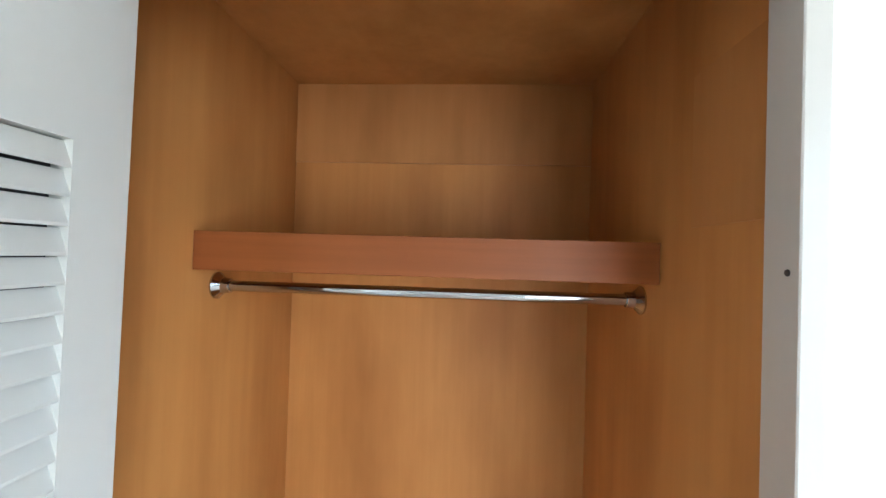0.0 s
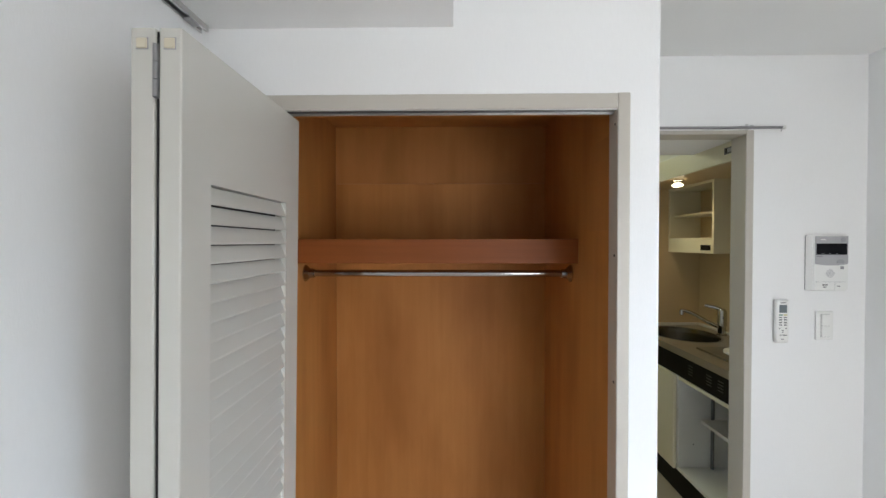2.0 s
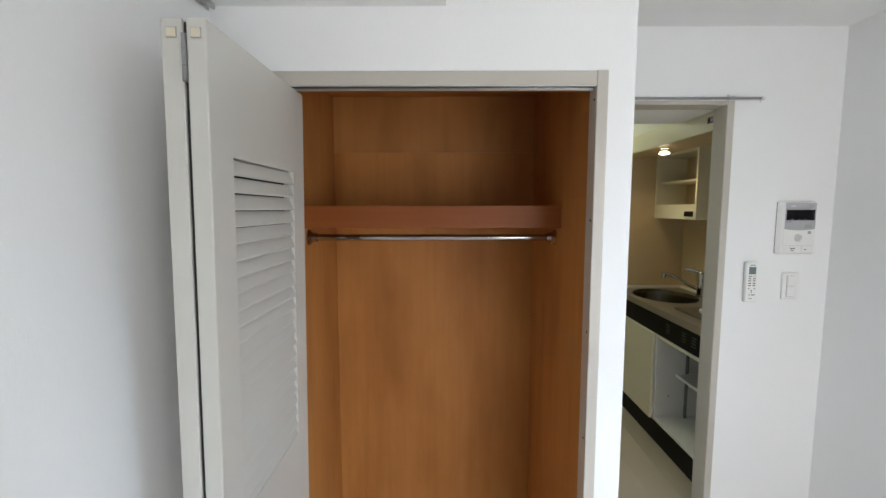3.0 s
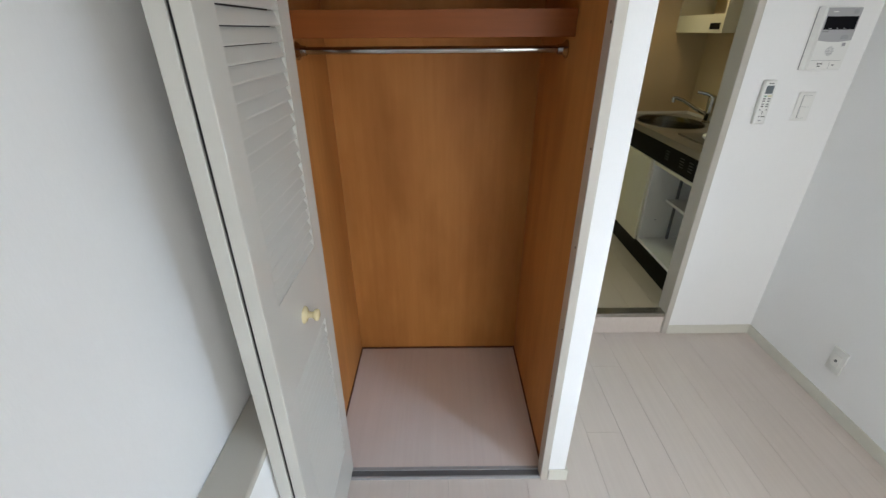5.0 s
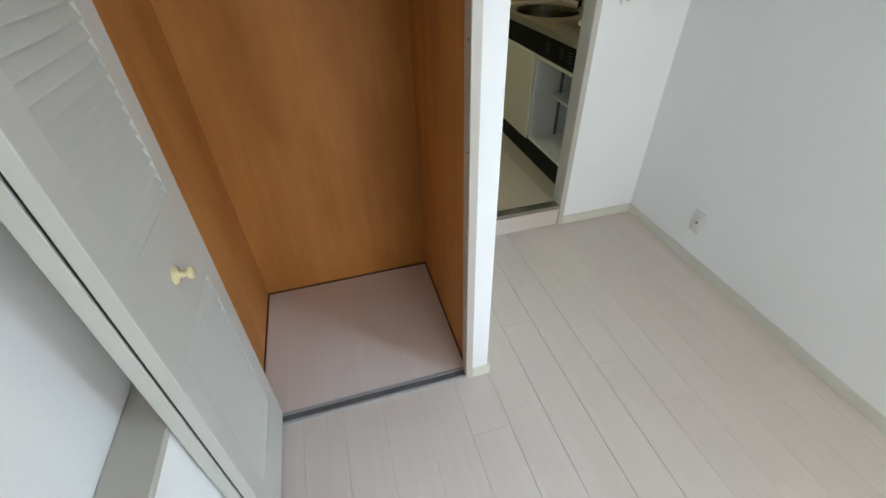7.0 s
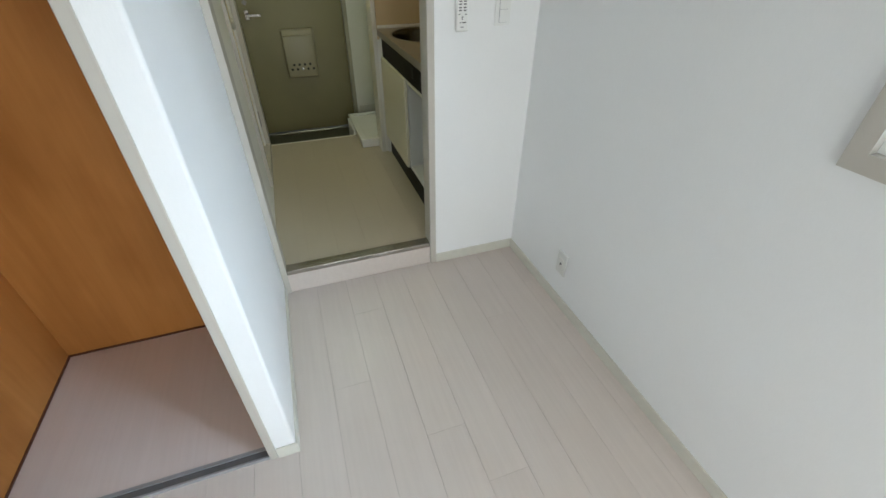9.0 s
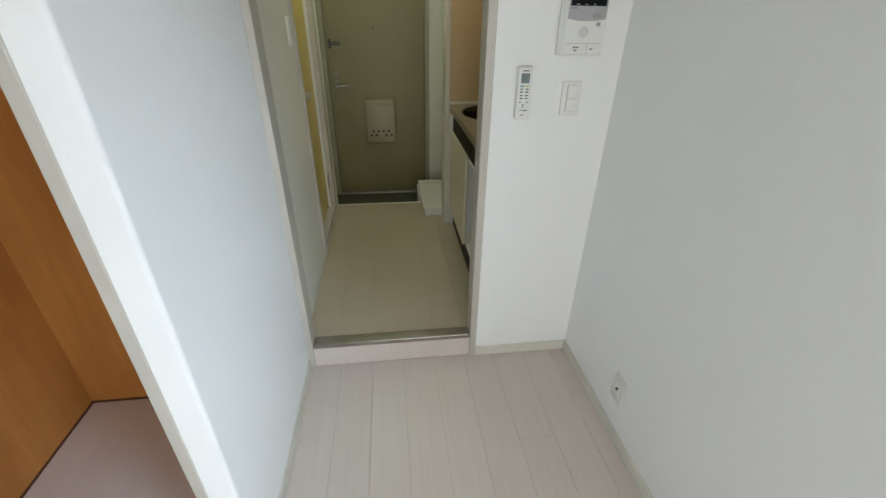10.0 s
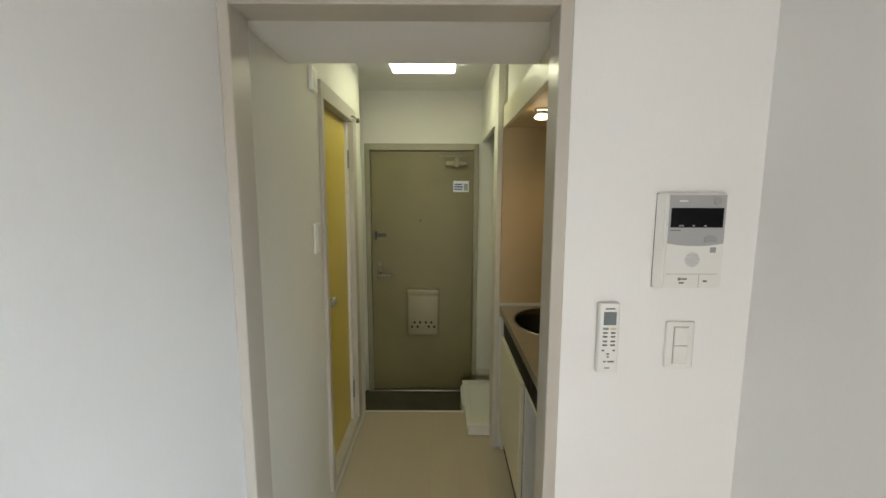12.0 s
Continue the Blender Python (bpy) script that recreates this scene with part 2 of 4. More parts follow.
# ---- structure: the room ----
XL, XR, YB, CEIL = -0.213, 2.0, -1.50, 2.305
YC, YD = 0.838, 1.685                # closet front, wall with the kitchen doorway
SOF_X, SOF_Z = 0.318, 1.998          # boxed beam along the left-hand wall
KZ, KCEIL = 0.125, 2.33              # kitchen floor and ceiling
KX0, KX1 = 0.742, 2.07               # hall's left-hand wall, back of the kitchen recess
PIER0, PIER1 = 0.686, 0.752

setting("wall_left", boxes((XL - 0.1, XL, YB - 0.1, 1.7, -0.1, 2.5)), WALLPAPER, "white embossed wallpaper on the wall beside the closet", "wall")
setting("wall_ledge", boxes((XL, -0.1185, YB, YC, 0.0, 0.638)), WALLPAPER, "low white boxed-out wall below a ledge", "wall")
setting("ledge_top", boxes((XL, -0.1100, YB, YC - 0.001, 0.638, 0.656), bevel=0.003), TRIM, "grey-beige painted ledge on a low wall", "ledge")
setting("wall_back", boxes((XL, BACK["x0"] - 0.04, YB - 0.1, YB, -0.1, 2.5), (BACK["x1"] + 0.04, XR, YB - 0.1, YB, -0.1, 2.5), (BACK["x0"] - 0.04, BACK["x1"] + 0.04, YB - 0.1, YB, -0.1, BACK["z0"] - 0.04),
                           (BACK["x0"] - 0.04, BACK["x1"] + 0.04, YB - 0.1, YB, BACK["z1"] + 0.04, 2.5)), WALLPAPER, "plain white wallpapered wall", "wall")
wr = setting("wall_right", boxes((XR, XR + 0.16, YB - 0.1, WIN["y0"] - 0.04, -0.1, 2.5), (XR, XR + 0.16, WIN["y1"] + 0.04, YD + 0.08, -0.1, 2.5),
                                 (XR, XR + 0.16, WIN["y0"] - 0.04, WIN["y1"] + 0.04, -0.1, WIN["z0"] - 0.04),
                                 (XR, XR + 0.16, WIN["y0"] - 0.04, WIN["y1"] + 0.04, WIN["z1"] + 0.04, 2.5)),
             WALLPAPER, "white embossed wallpaper on the wall with the window", "wall")
setting("ceiling", boxes((SOF_X, XR, YB, YD, CEIL, CEIL + 0.1)), CEILING, "white papered ceiling", "ceiling")
setting("beam", boxes((XL, SOF_X, YB, YC, SOF_Z, CEIL + 0.1)), WALLPAPER, "white boxed beam below the ceiling", "beam")

setting("wall_closet", boxes((XL, -0.150, YC, YC + 0.05, 0.0, CEIL + 0.1)), WALLPAPER, "narrow white wallpapered wall beside the closet", "wall")
setting("wall_closet_head", boxes((-0.150, PIER0, YC, YC + 0.05, 1.858, CEIL + 0.1)), WALLPAPER, "white wallpapered wall above the closet", "wall")
pier = boxes((PIER0, PIER1, YC, YD, 0.0, CEIL + 0.1))
bmesh.ops.bevel(pier, geom=[e for e in pier.edges if all(v.co.x > PIER1 - 1e-4 and v.co.y < YC + 1e-4 for v in e.verts)], offset=0.010, segments=5, affect="EDGES", profile=0.5)
setting("wall_pier", pier, WALLPAPER, "white wallpapered pier with a rounded corner beside the closet", "wall", smooth=True)
setting("wall_kitchen", boxes((1.543, XR, YD, YD + 0.085, 0.0, CEIL + 0.1), (PIER1, 1.543, YD, YD + 0.085, 2.003, CEIL + 0.1)), WALLPAPER,
        "white wallpapered wall with the kitchen doorway", "wall")
# doorway trim
dt = thing("doorway_frame", (1.15, YD, 0), "grey-beige painted frame round the open kitchen doorway", "door frame", kind="structure")
part("jamb", boxes((1.512, 1.543, YD - 0.006, YD + 0.088, 0.0, 2.0025), bevel=0.002), TRIM, dt)
part("jamb", boxes((0.7525, 0.779, YD - 0.006, YD + 0.088, 0.0, 2.0025), bevel=0.002), TRIM, dt)
part("head", boxes((0.779, 1.512, YD - 0.006, YD + 0.088, 1.986, 2.0025), bevel=0.002), TRIM, dt)
sill = thing("doorway_sill", (1.15, YD, 0), "step up to the kitchen with an aluminium edge strip", "step", kind="structure")
part("riser", boxes((0.779, 1.512, YD + 0.006, YD + 0.03, 0.0, 0.1075)), PLANK, sill)
part("edge_strip", boxes((0.779, 1.512, YD + 0.002, YD + 0.022, 0.108, 0.133), (0.779, 1.512, YD + 0.0225, YD + 0.0625, 0.1165, 0.131), bevel=0.003, seg=2), WORN_ALU, sill, "worn aluminium edge strip")

# skirting boards
def skirt(rows):
    for r in rows:
        setting("baseboard", boxes((*r, 0.0, 0.056), bevel=0.002), SKIRTING, "low cream baseboard", "baseboard")


skirt([(1.5435, XR - 0.008, YD - 0.008, YD), (XR - 0.008, XR, YB, YD - 0.0005), (PIER1, PIER1 + 0.007, YC + 0.0005, YD - 0.008), (PIER0 + 0.001, PIER1 + 0.007, YC - 0.007, YC)])

# closet frame
cf = thing("closet_frame", (0.27, YC, 0), "grey-beige painted closet door frame with top track and floor rail", "door frame", kind="structure")
part("jamb", boxes((0.660, PIER0, YC - 0.005, YC + 0.044, 0.0, 1.858), bevel=0.0015), TRIM, cf)
part("jamb", boxes((-0.150, -0.122, YC - 0.005, YC + 0.044, 0.0, 1.858), bevel=0.0015), TRIM, cf)
part("head", boxes((-0.122, 0.660, YC - 0.004, YC + 0.026, 1.8255, 1.857), bevel=0.0015), TRIM, cf)
part("track_slot", boxes((-0.122, 0.660, YC + 0.001, YC + 0.0185, 1.8240, 1.8255)), DARKPLATE, cf, "dark slot of the top track")
part("top_track", boxes((-0.122, 0.660, YC + 0.019, YC + 0.023, 1.8200, 1.8255), (-0.122, 0.660, YC - 0.002, YC + 0.001, 1.8235, 1.8255)), ALU, cf, "aluminium top track")
part("floor_rail", boxes((-0.122, 0.6595, YC + 0.001, YC + 0.044, 0.0, 0.008), (-0.122, 0.6595, YC + 0.001, YC + 0.007, 0.008, 0.014),
                                (-0.122, 0.6595, YC + 0.032, YC + 0.044, 0.008, 0.014)), RAIL, cf, "grey anodised floor rail")
part("rail_groove", boxes((-0.121, 0.659, YC + 0.0075, YC + 0.0315, 0.0083, 0.0095)), GREY_DARK, cf, "dark groove in the floor rail")
for z in (1.796, 1.519, 1.249, 0.98, 0.70, 0.42):
    part("screw", lathe([(0.0035, 0), (0.0030, 0.0012), (0.0002, 0.0013)], pose(0.660, YC + 0.010, z, 0, -90, 0), 10), DARKPLATE, cf)

# ---- closet interior ----
CX0, CX1, CY1, CZ = -0.130, 0.675, 1.568, 1.990
closet = thing("closet", (0.27, 1.2, 0), "open built-in closet lined with orange-brown lauan plywood", "closet")
part("back_panel", boxes((CX0, CX1, CY1, CY1 + 0.006, 0.0, 1.772)), PLY, closet)
part("back_panel", boxes((CX0, CX1, CY1 - 0.003, CY1 + 0.006, 1.7725, CZ)), PLY_UP, closet, "paler upper plywood panel")
part("side_panel", boxes((CX1, CX1 + 0.005, YC + 0.0445, CY1, 0.0, CZ)), PLY, closet)
part("side_panel", boxes((CX0 - 0.006, CX0, YC + 0.0445, CY1, 0.0, CZ)), PLY, closet)
part("ceiling_panel", boxes((CX0, CX1, YC + 0.0445, CY1, CZ, CZ + 0.006)), PLY, closet)
part("front_lining", boxes((CX0, CX1, YC + 0.0505, YC + 0.0545, 1.8265, CZ)), PLY, closet)
part("head_lining", boxes((-0.1215, 0.6595, YC + 0.0265, YC + 0.0500, 1.8265, 1.8575)), PLY, closet)
part("patch_panel", boxes((CX1 - 0.0015, CX1, YC + 0.0447, 1.05, 1.575, 1.79)), PLY_UP, closet, "paler plywood patch")
part("floor_panel", boxes((CX0, CX1, YC + 0.0447, CY1, 0.0, 0.012)), CLOSET_FLOOR, closet, "pale pinkish floor board")
for r in ((CX0, CX0 + 0.006, YC + 0.0452, CY1, 0.012, 0.019), (CX1 - 0.006, CX1, YC + 0.0452, CY1, 0.012, 0.019), (CX0 + 0.006, CX1 - 0.006, CY1 - 0.006, CY1, 0.012, 0.019)):
    part("bead", boxes(r), DARKTRIM, closet, "dark brown floor bead")
shelf = thing("closet_shelf", (0.27, 1.3, 1.5), "fixed plywood closet shelf with a reddish front edge board", "shelf")
part("board", boxes((CX0 + 0.001, CX1 - 0.001, 1.163, CY1 - 0.001, 1.538, 1.5535)), PLY, shelf)
part("edge_board", boxes((CX0 + 0.001, CX1 - 0.001, 1.144, 1.1625, 1.487, 1.5565), bevel=0.0012), EDGEWOOD, shelf, "reddish varnished edge board")
part("rear_cleat", boxes((CX0 + 0.001, CX1 - 0.001, CY1 - 0.020, CY1 - 0.001, 1.500, 1.5375)), PLY, shelf)
rod = thing("clothes_rod", (0.27, 1.221, 1.4535), "chrome clothes rod with flared end flanges below the closet shelf", "clothes rod")
part("rod", lathe([(0.0105, CX0 + 0.003), (0.0105, CX1 - 0.003)], pose(0, 1.221, 1.4535, 0, 90, 0), 20), CHROME, rod, smooth=True)
for x, s in ((CX0, 1), (CX1, -1)):
    part("flange", lathe([(0.0262, 0.0), (0.0262, 0.003), (0.022, 0.007), (0.0155, 0.014), (0.0138, 0.028), (0.0107, 0.029)],
                         pose(x, 1.221, 1.4535, 0, 90 * s, 0), 24), CHROME, rod, smooth=True)

# ---- folding louvre door, folded open ----
DY0, DY1, DZ0, DZ1 = 0.478, 0.886, 0.016, 1.816
AX0, AX1, BX0, BX1 = -0.0725, -0.0440, -0.1090, -0.0785
LY0, LY1 = 0.545, 0.816


def louvre_panel(x0, x1, face, parent, name):
    """A stiled panel with two banks of slats; face is the side on which slats slope out."""
    stile = boxes((x0, x1, DY0, LY0, DZ0, DZ1), (x0, x1, LY1, DY1, DZ0, DZ1), (x0, x1, LY0, LY1, 1.629, DZ1), (x0, x1, LY0, LY1, 0.775, 1.008),
                  (x0, x1, LY0, LY1, DZ0, 0.206))
    bmesh.ops.remove_doubles(stile, verts=stile.verts, dist=1e-5)
    corner = [e for e in stile.edges if len(e.link_faces) == 2 and all(abs(v.co.y - DY0) < 1e-5 or abs(v.co.y - DY1) < 1e-5 for v in e.verts)
              and abs(e.verts[0].co.y - e.verts[1].co.y) < 1e-5 and abs(e.verts[0].co.z - e.verts[1].co.z) > 1.0]
    bmesh.ops.bevel(stile, geom=corner, offset=0.0022, segments=3, affect="EDGES", profile=0.5)
    body = part(name, stile, TRIM_DOOR, parent)
    web = (x0 + 0.002, x0 + 0.006) if face > (x0 + x1) / 2 else (x1 - 0.006, x1 - 0.002)
    # black sheet: the shade between the slats is put into its colour
    part("backing", boxes((*web, LY0, LY1, 0.206, 0.775), (*web, LY0, LY1, 1.008, 1.629)), BLACKGAP, body, "black sheet standing in for the shade behind the slats")
    bm = bmesh.new()
    pitch, out = 0.02845, face - 0.0006 * (1 if face > (x0 + x1) / 2 else -1)
    deep = face - 0.0095 * (1 if face > (x0 + x1) / 2 else -1)
    vs = [bm.verts.new(v) for v in ((out, LY0, 0.0032), (deep, LY0, pitch - 0.0020), (deep, LY0, pitch - 0.0050), (out, LY0, 0.0),
                                    (out, LY1, 0.0032), (deep, LY1, pitch - 0.0020), (deep, LY1, pitch - 0.0050), (out, LY1, 0.0))]
    for f in ((0, 1, 2, 3), (7, 6, 5, 4), (0, 4, 5, 1), (1, 5, 6, 2), (2, 6, 7, 3), (3, 7, 4, 0)):
        bm.faces.new([vs[i] for i in f])
    bmesh.ops.recalc_face_normals(bm, faces=bm.faces)
    me = bpy.data.meshes.new("slat")
    bm.to_mesh(me)
    bm.free()
    me.materials.append(TRIM_DOOR)
    for top, low in ((1.629, 1.008), (0.775, 0.206)):
        z = top - pitch
        while z > low - 0.020:
            s = new("slat", me)
            s.parent, s.matrix_basis = body, Matrix.Translation((0, 0, z))
            z -= pitch
    return body


fold = thing("folding_door", (-0.06, 0.68, DZ0), "grey-beige painted louvred folding closet door, folded open", "folding door")
pa = louvre_panel(AX0, AX1, AX1, fold, "leaf")
pb = louvre_panel(BX0, BX1, BX0, fold, "leaf")
for z in (1.762, 0.09):
    hinge = part("hinge", boxes((BX1, AX0, DY0 - 0.0015, DY0 + 0.012, z - 0.034, z + 0.034)), DULL, fold, "grey steel hinge")
    for k in range(3):
        part("knuckle", lathe([(0.0022, -0.011), (0.0030, -0.0105), (0.0030, 0.0105), (0.0022, 0.011)], pose(-0.0755, DY0 - 0.0025, z + 0.0225 * (k - 1)), 14), DULL, hinge, smooth=True)
for x in (-0.0583, -0.0938):
    part("bumper", boxes((x - 0.0068, x + 0.0068, DY0 - 0.003, DY0, 1.790, 1.803), bevel=0.001), PAD, fold, "small cream stop pad")
    part("pad_seat", boxes((x - 0.0078, x + 0.0078, DY0 - 0.0008, DY0 + 0.0005, 1.789, 1.804)), GREY_PL, fold)
# front strip is a gasket; the deeper black filler stands in for the gap's shade
part("seal", joined(boxes((BX1 + 0.0020, AX0, DY0 + 0.0025, DY0 + 0.010, DZ0 + 0.004, DZ1 - 0.004)), boxes((BX1, AX0, DY0 + 0.0125, DY0 + 0.03, DZ0 + 0.004, DZ1 - 0.004))), BLACKGAP, fold, "black gasket strip and shade filler in the fold")
part("pivot", boxes((-0.066, -0.052, DY0 + 0.1, DY0 + 0.13, DZ1, DZ1 + 0.006)), ALU, fold)
knob = part("knob", lathe([(0.0215, 0.0), (0.0215, 0.002), (0.018, 0.006), (0.009, 0.009), (0.0075, 0.017), (0.0085, 0.022), (0.0135, 0.026), (0.0150, 0.030), (0.0140, 0.034), (0.009, 0.0365), (0.001, 0.037)],
                          pose(AX1, 0.671, 0.895, 0, 90, 0), 28), IVORY, fold, "ivory plastic knob", smooth=True)

# the hung leaves lean a little
fold.matrix_basis = Matrix.Translation((-0.067, 0.68, DZ0)) @ pose(0, 0, 0, 0, 0.83, 0)

# ---- picture rail under the beam ----
pr = thing("picture_rail", (XL + 0.015, 0.3, 1.99), "grey aluminium hanging rail under the beam along the wall", "rail")
part("channel", boxes((XL + 0.003, XL + 0.007, YB + 0.2, YC - 0.012, 1.984, SOF_Z), (XL + 0.015, XL + 0.020, YB + 0.2, YC - 0.012, 1.986, SOF_Z)), ALU, pr)
part("slot", boxes((XL + 0.0075, XL + 0.0155, YB + 0.2, YC - 0.014, 1.992, SOF_Z)), BLACKGAP, pr)
part("runner", boxes((XL + 0.006, XL + 0.022, YC - 0.075, YC - 0.045, 1.979, 1.9855), bevel=0.002), GREY_PL, pr)

# ---- window in the right-hand wall ----
wy0, wy1, wz0, wz1 = WIN["y0"], WIN["y1"], WIN["z0"], WIN["z1"]
win = thing("window_1", (XR, (wy0 + wy1) / 2, wz0), "sliding window with dark bronze sashes in a grey-beige casing", "window", kind="structure")
C = 0.04
part("casing", boxes((XR - 0.010, XR + 0.15, wy0 - C, wy1 + C, wz0 - C, wz0), (XR - 0.010, XR + 0.15, wy0 - C, wy1 + C, wz1, wz1 + C),
                     (XR - 0.010, XR + 0.15, wy0 - C, wy0, wz0, wz1), (XR - 0.010, XR + 0.15, wy1, wy1 + C, wz0, wz1)), TRIM, win)
part("window_frame", boxes((XR + 0.012, XR + 0.10, wy0, wy1, wz0, wz0 + 0.010), (XR + 0.012, XR + 0.10, wy0, wy1, wz1 - 0.010, wz1), (XR + 0.012, XR + 0.10, wy0, wy0 + 0.010, wz0 + 0.01, wz1 - 0.01),
                           (XR + 0.012, XR + 0.10, wy1 - 0.010, wy1, wz0 + 0.01, wz1 - 0.01)), WHITE_PL, win, "white aluminium frame")
mid = (wy0 + wy1) / 2
for a, b, x in ((mid - 0.02, wy1 - 0.010, XR + 0.03), (wy0 + 0.010, mid + 0.02, XR + 0.06)):
    sash = part("sash", boxes((x, x + 0.025, a, b, wz0 + 0.010, wz0 + 0.065), (x, x + 0.025, a, b, wz1 - 0.055, wz1 - 0.010), (x, x + 0.025, a, a + 0.04, wz0 + 0.065, wz1 - 0.055),
                              (x, x + 0.025, b - 0.045, b, wz0 + 0.065, wz1 - 0.055)), BRONZE, win, "dark bronze sliding sash")
    pane = part("pane", boxes((x + 0.010, x + 0.014, a + 0.041, b - 0.046, wz0 + 0.066, wz1 - 0.056)), GLASS, sash)
    pane.visible_shadow = False

# ---- balcony window in the back wall ----
bw = thing("window_2", (1.0, YB, 0.1), "tall sliding balcony window with grey-beige casing", "window", kind="structure")
bx0, bx1, bz0, bz1 = BACK["x0"], BACK["x1"], BACK["z0"], BACK["z1"]
part("casing", boxes((bx0 - C, bx1 + C, YB - 0.099, YB + 0.010, bz0 - C, bz0), (bx0 - C, bx1 + C, YB - 0.099, YB + 0.010, bz1, bz1 + C),
                     (bx0 - C, bx0, YB - 0.099, YB + 0.010, bz0, bz1), (bx1, bx1 + C, YB - 0.099, YB + 0.010, bz0, bz1)), TRIM, bw)
for a, b, y in ((bx0, (bx0 + bx1) / 2 + 0.02, YB - 0.05), ((bx0 + bx1) / 2 - 0.02, bx1, YB - 0.08)):
    sash = part("sash", boxes((a, b, y, y + 0.025, bz0, bz0 + 0.06), (a, b, y, y + 0.025, bz1 - 0.05, bz1), (a, a + 0.04, y, y + 0.025, bz0 + 0.06, bz1 - 0.05),
                              (b - 0.04, b, y, y + 0.025, bz0 + 0.06, bz1 - 0.05)), BRONZE, bw, "dark bronze sliding sash")
    pane = part("pane", boxes((a + 0.041, b - 0.041, y + 0.010, y + 0.014, bz0 + 0.061, bz1 - 0.051)), GLASS, sash)
    pane.visible_shadow = False

# ---- curtain rod over the doorway ----
cr = thing("curtain_rod", (1.2, 1.655, 2.005), "thin grey metal rod on brackets above the kitchen doorway", "curtain rod")
part("rod", tube([(0.775, 1.655, 2.006), (1.636, 1.655, 2.006)], 0.0055), DULL, cr, smooth=True)
for x in (0.80, 1.515):
    part("bracket", boxes((x - 0.006, x + 0.006, 1.650, YD, 2.011, 2.015), (x - 0.006, x + 0.006, YD - 0.002, YD, 2.000, 2.028), bevel=0.0005), ALU, cr)
for x in (0.772, 1.640):
    part("end_cap", lathe([(0.0080, -0.006), (0.0088, 0.0), (0.0075, 0.006)], pose(x, 1.655, 2.006, 0, 90, 0), 16), WHITE_PL2, cr, smooth=True)
part("end_ring", tube([(1.632, 1.655, 2.002), (1.632, 1.655, 1.990)], 0.0022, 8), ALU, cr)

# ---- wall fittings beside the doorway ----
ic = thing("intercom", (1.83, YD, 1.46), "white wall intercom with grey panel and black display", "intercom")
body = bmesh.new()
b0 = [(1.752, YD - 0.002, 1.350), (1.918, YD - 0.002, 1.350), (1.918, YD - 0.002, 1.579), (1.752, YD - 0.002, 1.579)]
f0 = [(1.766, YD - 0.028, 1.356), (1.904, YD - 0.028, 1.356), (1.904, YD - 0.028, 1.575), (1.766, YD - 0.028, 1.575)]
vb, vf = [body.verts.new(v) for v in b0], [body.verts.new(v) for v in f0]
body.faces.new(vf)
body.faces.new(vb[::-1])
for i in range(4):
    body.faces.new((vb[i], vb[(i + 1) % 4], vf[(i + 1) % 4], vf[i]))
bmesh.ops.recalc_face_normals(body, faces=body.faces)
bmesh.ops.bevel(body, geom=list(body.edges), offset=0.004, segments=2, affect="EDGES")
part("body", body, WHITE_PL, ic, smooth=True)
# dark plate added behind the body to draw the shadow line against the wall
part("back_plate", boxes((1.755, 1.915, YD - 0.002, YD, 1.353, 1.576)), GREY_DARK, ic)
IY = YD - 0.028


def plate(name, x0, x1, z0, z1, y, material, parent, depth=0.0015, bevel=0.0, label=""):
    return part(name, boxes((x0, x1, y - depth, y + 0.0005, z0, z1), bevel=bevel), material, parent, label)


pn = bmesh.new()
low = [(1.772 + 0.129 * i / 12, 1.461 - 0.006 * (1 - (i / 6 - 1) ** 2)) for i in range(13)]
ring = [(x, z) for x, z in low] + [(1.901, 1.572), (1.772, 1.572)]
front, rear = [pn.verts.new((x, IY - 0.002, z)) for x, z in ring], [pn.verts.new((x, IY + 0.0005, z)) for x, z in ring]
pn.faces.new(front)
for i in range(len(ring)):
    pn.faces.new((front[i], rear[i], rear[(i + 1) % len(ring)], front[(i + 1) % len(ring)]))
bmesh.ops.recalc_face_normals(pn, faces=pn.faces)
part("panel", pn, PANEL_GREY, ic, "light grey upper panel with a curved lower edge")
plate("display", 1.776, 1.896, 1.498, 1.543, IY - 0.002, SCREEN, ic, 0.001, label="black display")
plate("logo_bar", 1.793, 1.812, 1.557, 1.560, IY - 0.002, WHITE_PL, ic, 0.0006)
for x in (1.795, 1.801, 1.826, 1.853):
    plate("display_mark", x, x + 0.005, 1.5005, 1.5035, IY - 0.003, GREY_PL, ic, 0.0004)
part("round_button", lathe([(0.0095, 0), (0.0090, 0.002), (0.001, 0.0022)], pose(1.880, IY - 0.002, 1.559, 90, 0, 0), 20), GREY_PL, ic)
part("oval_button", joined(boxes((1.856, 1.886, IY - 0.0035, IY - 0.0015, 1.464, 1.476), bevel=0.0007), lathe([(0.0135, 0), (0.0125, 0.0018), (0.001, 0.002)], pose(1.871, IY - 0.0015, 1.474, 90, 0, 0), 20, 1.0, 0.55)), GREY_PL, ic)
plate("led_square", 1.873, 1.886, 1.440, 1.452, IY, GREY_PL, ic, 0.001)
gr = bmesh.new()
for i in range(-5, 6):
    for k in range(-5, 6):
        if i * i + k * k <= 27:
            box(gr, 1.833 + i * 0.0032 - 0.0009, 1.833 + i * 0.0032 + 0.0009, IY - 0.0006, IY + 0.0002, 1.423 + k * 0.0032 - 0.0009, 1.423 + k * 0.0032 + 0.0009)
part("speaker_holes", gr, GREY_PL, ic)
plate("button_line", 1.775, 1.893, 1.3885, 1.3895, IY, GREY_PL, ic, 0.0004)
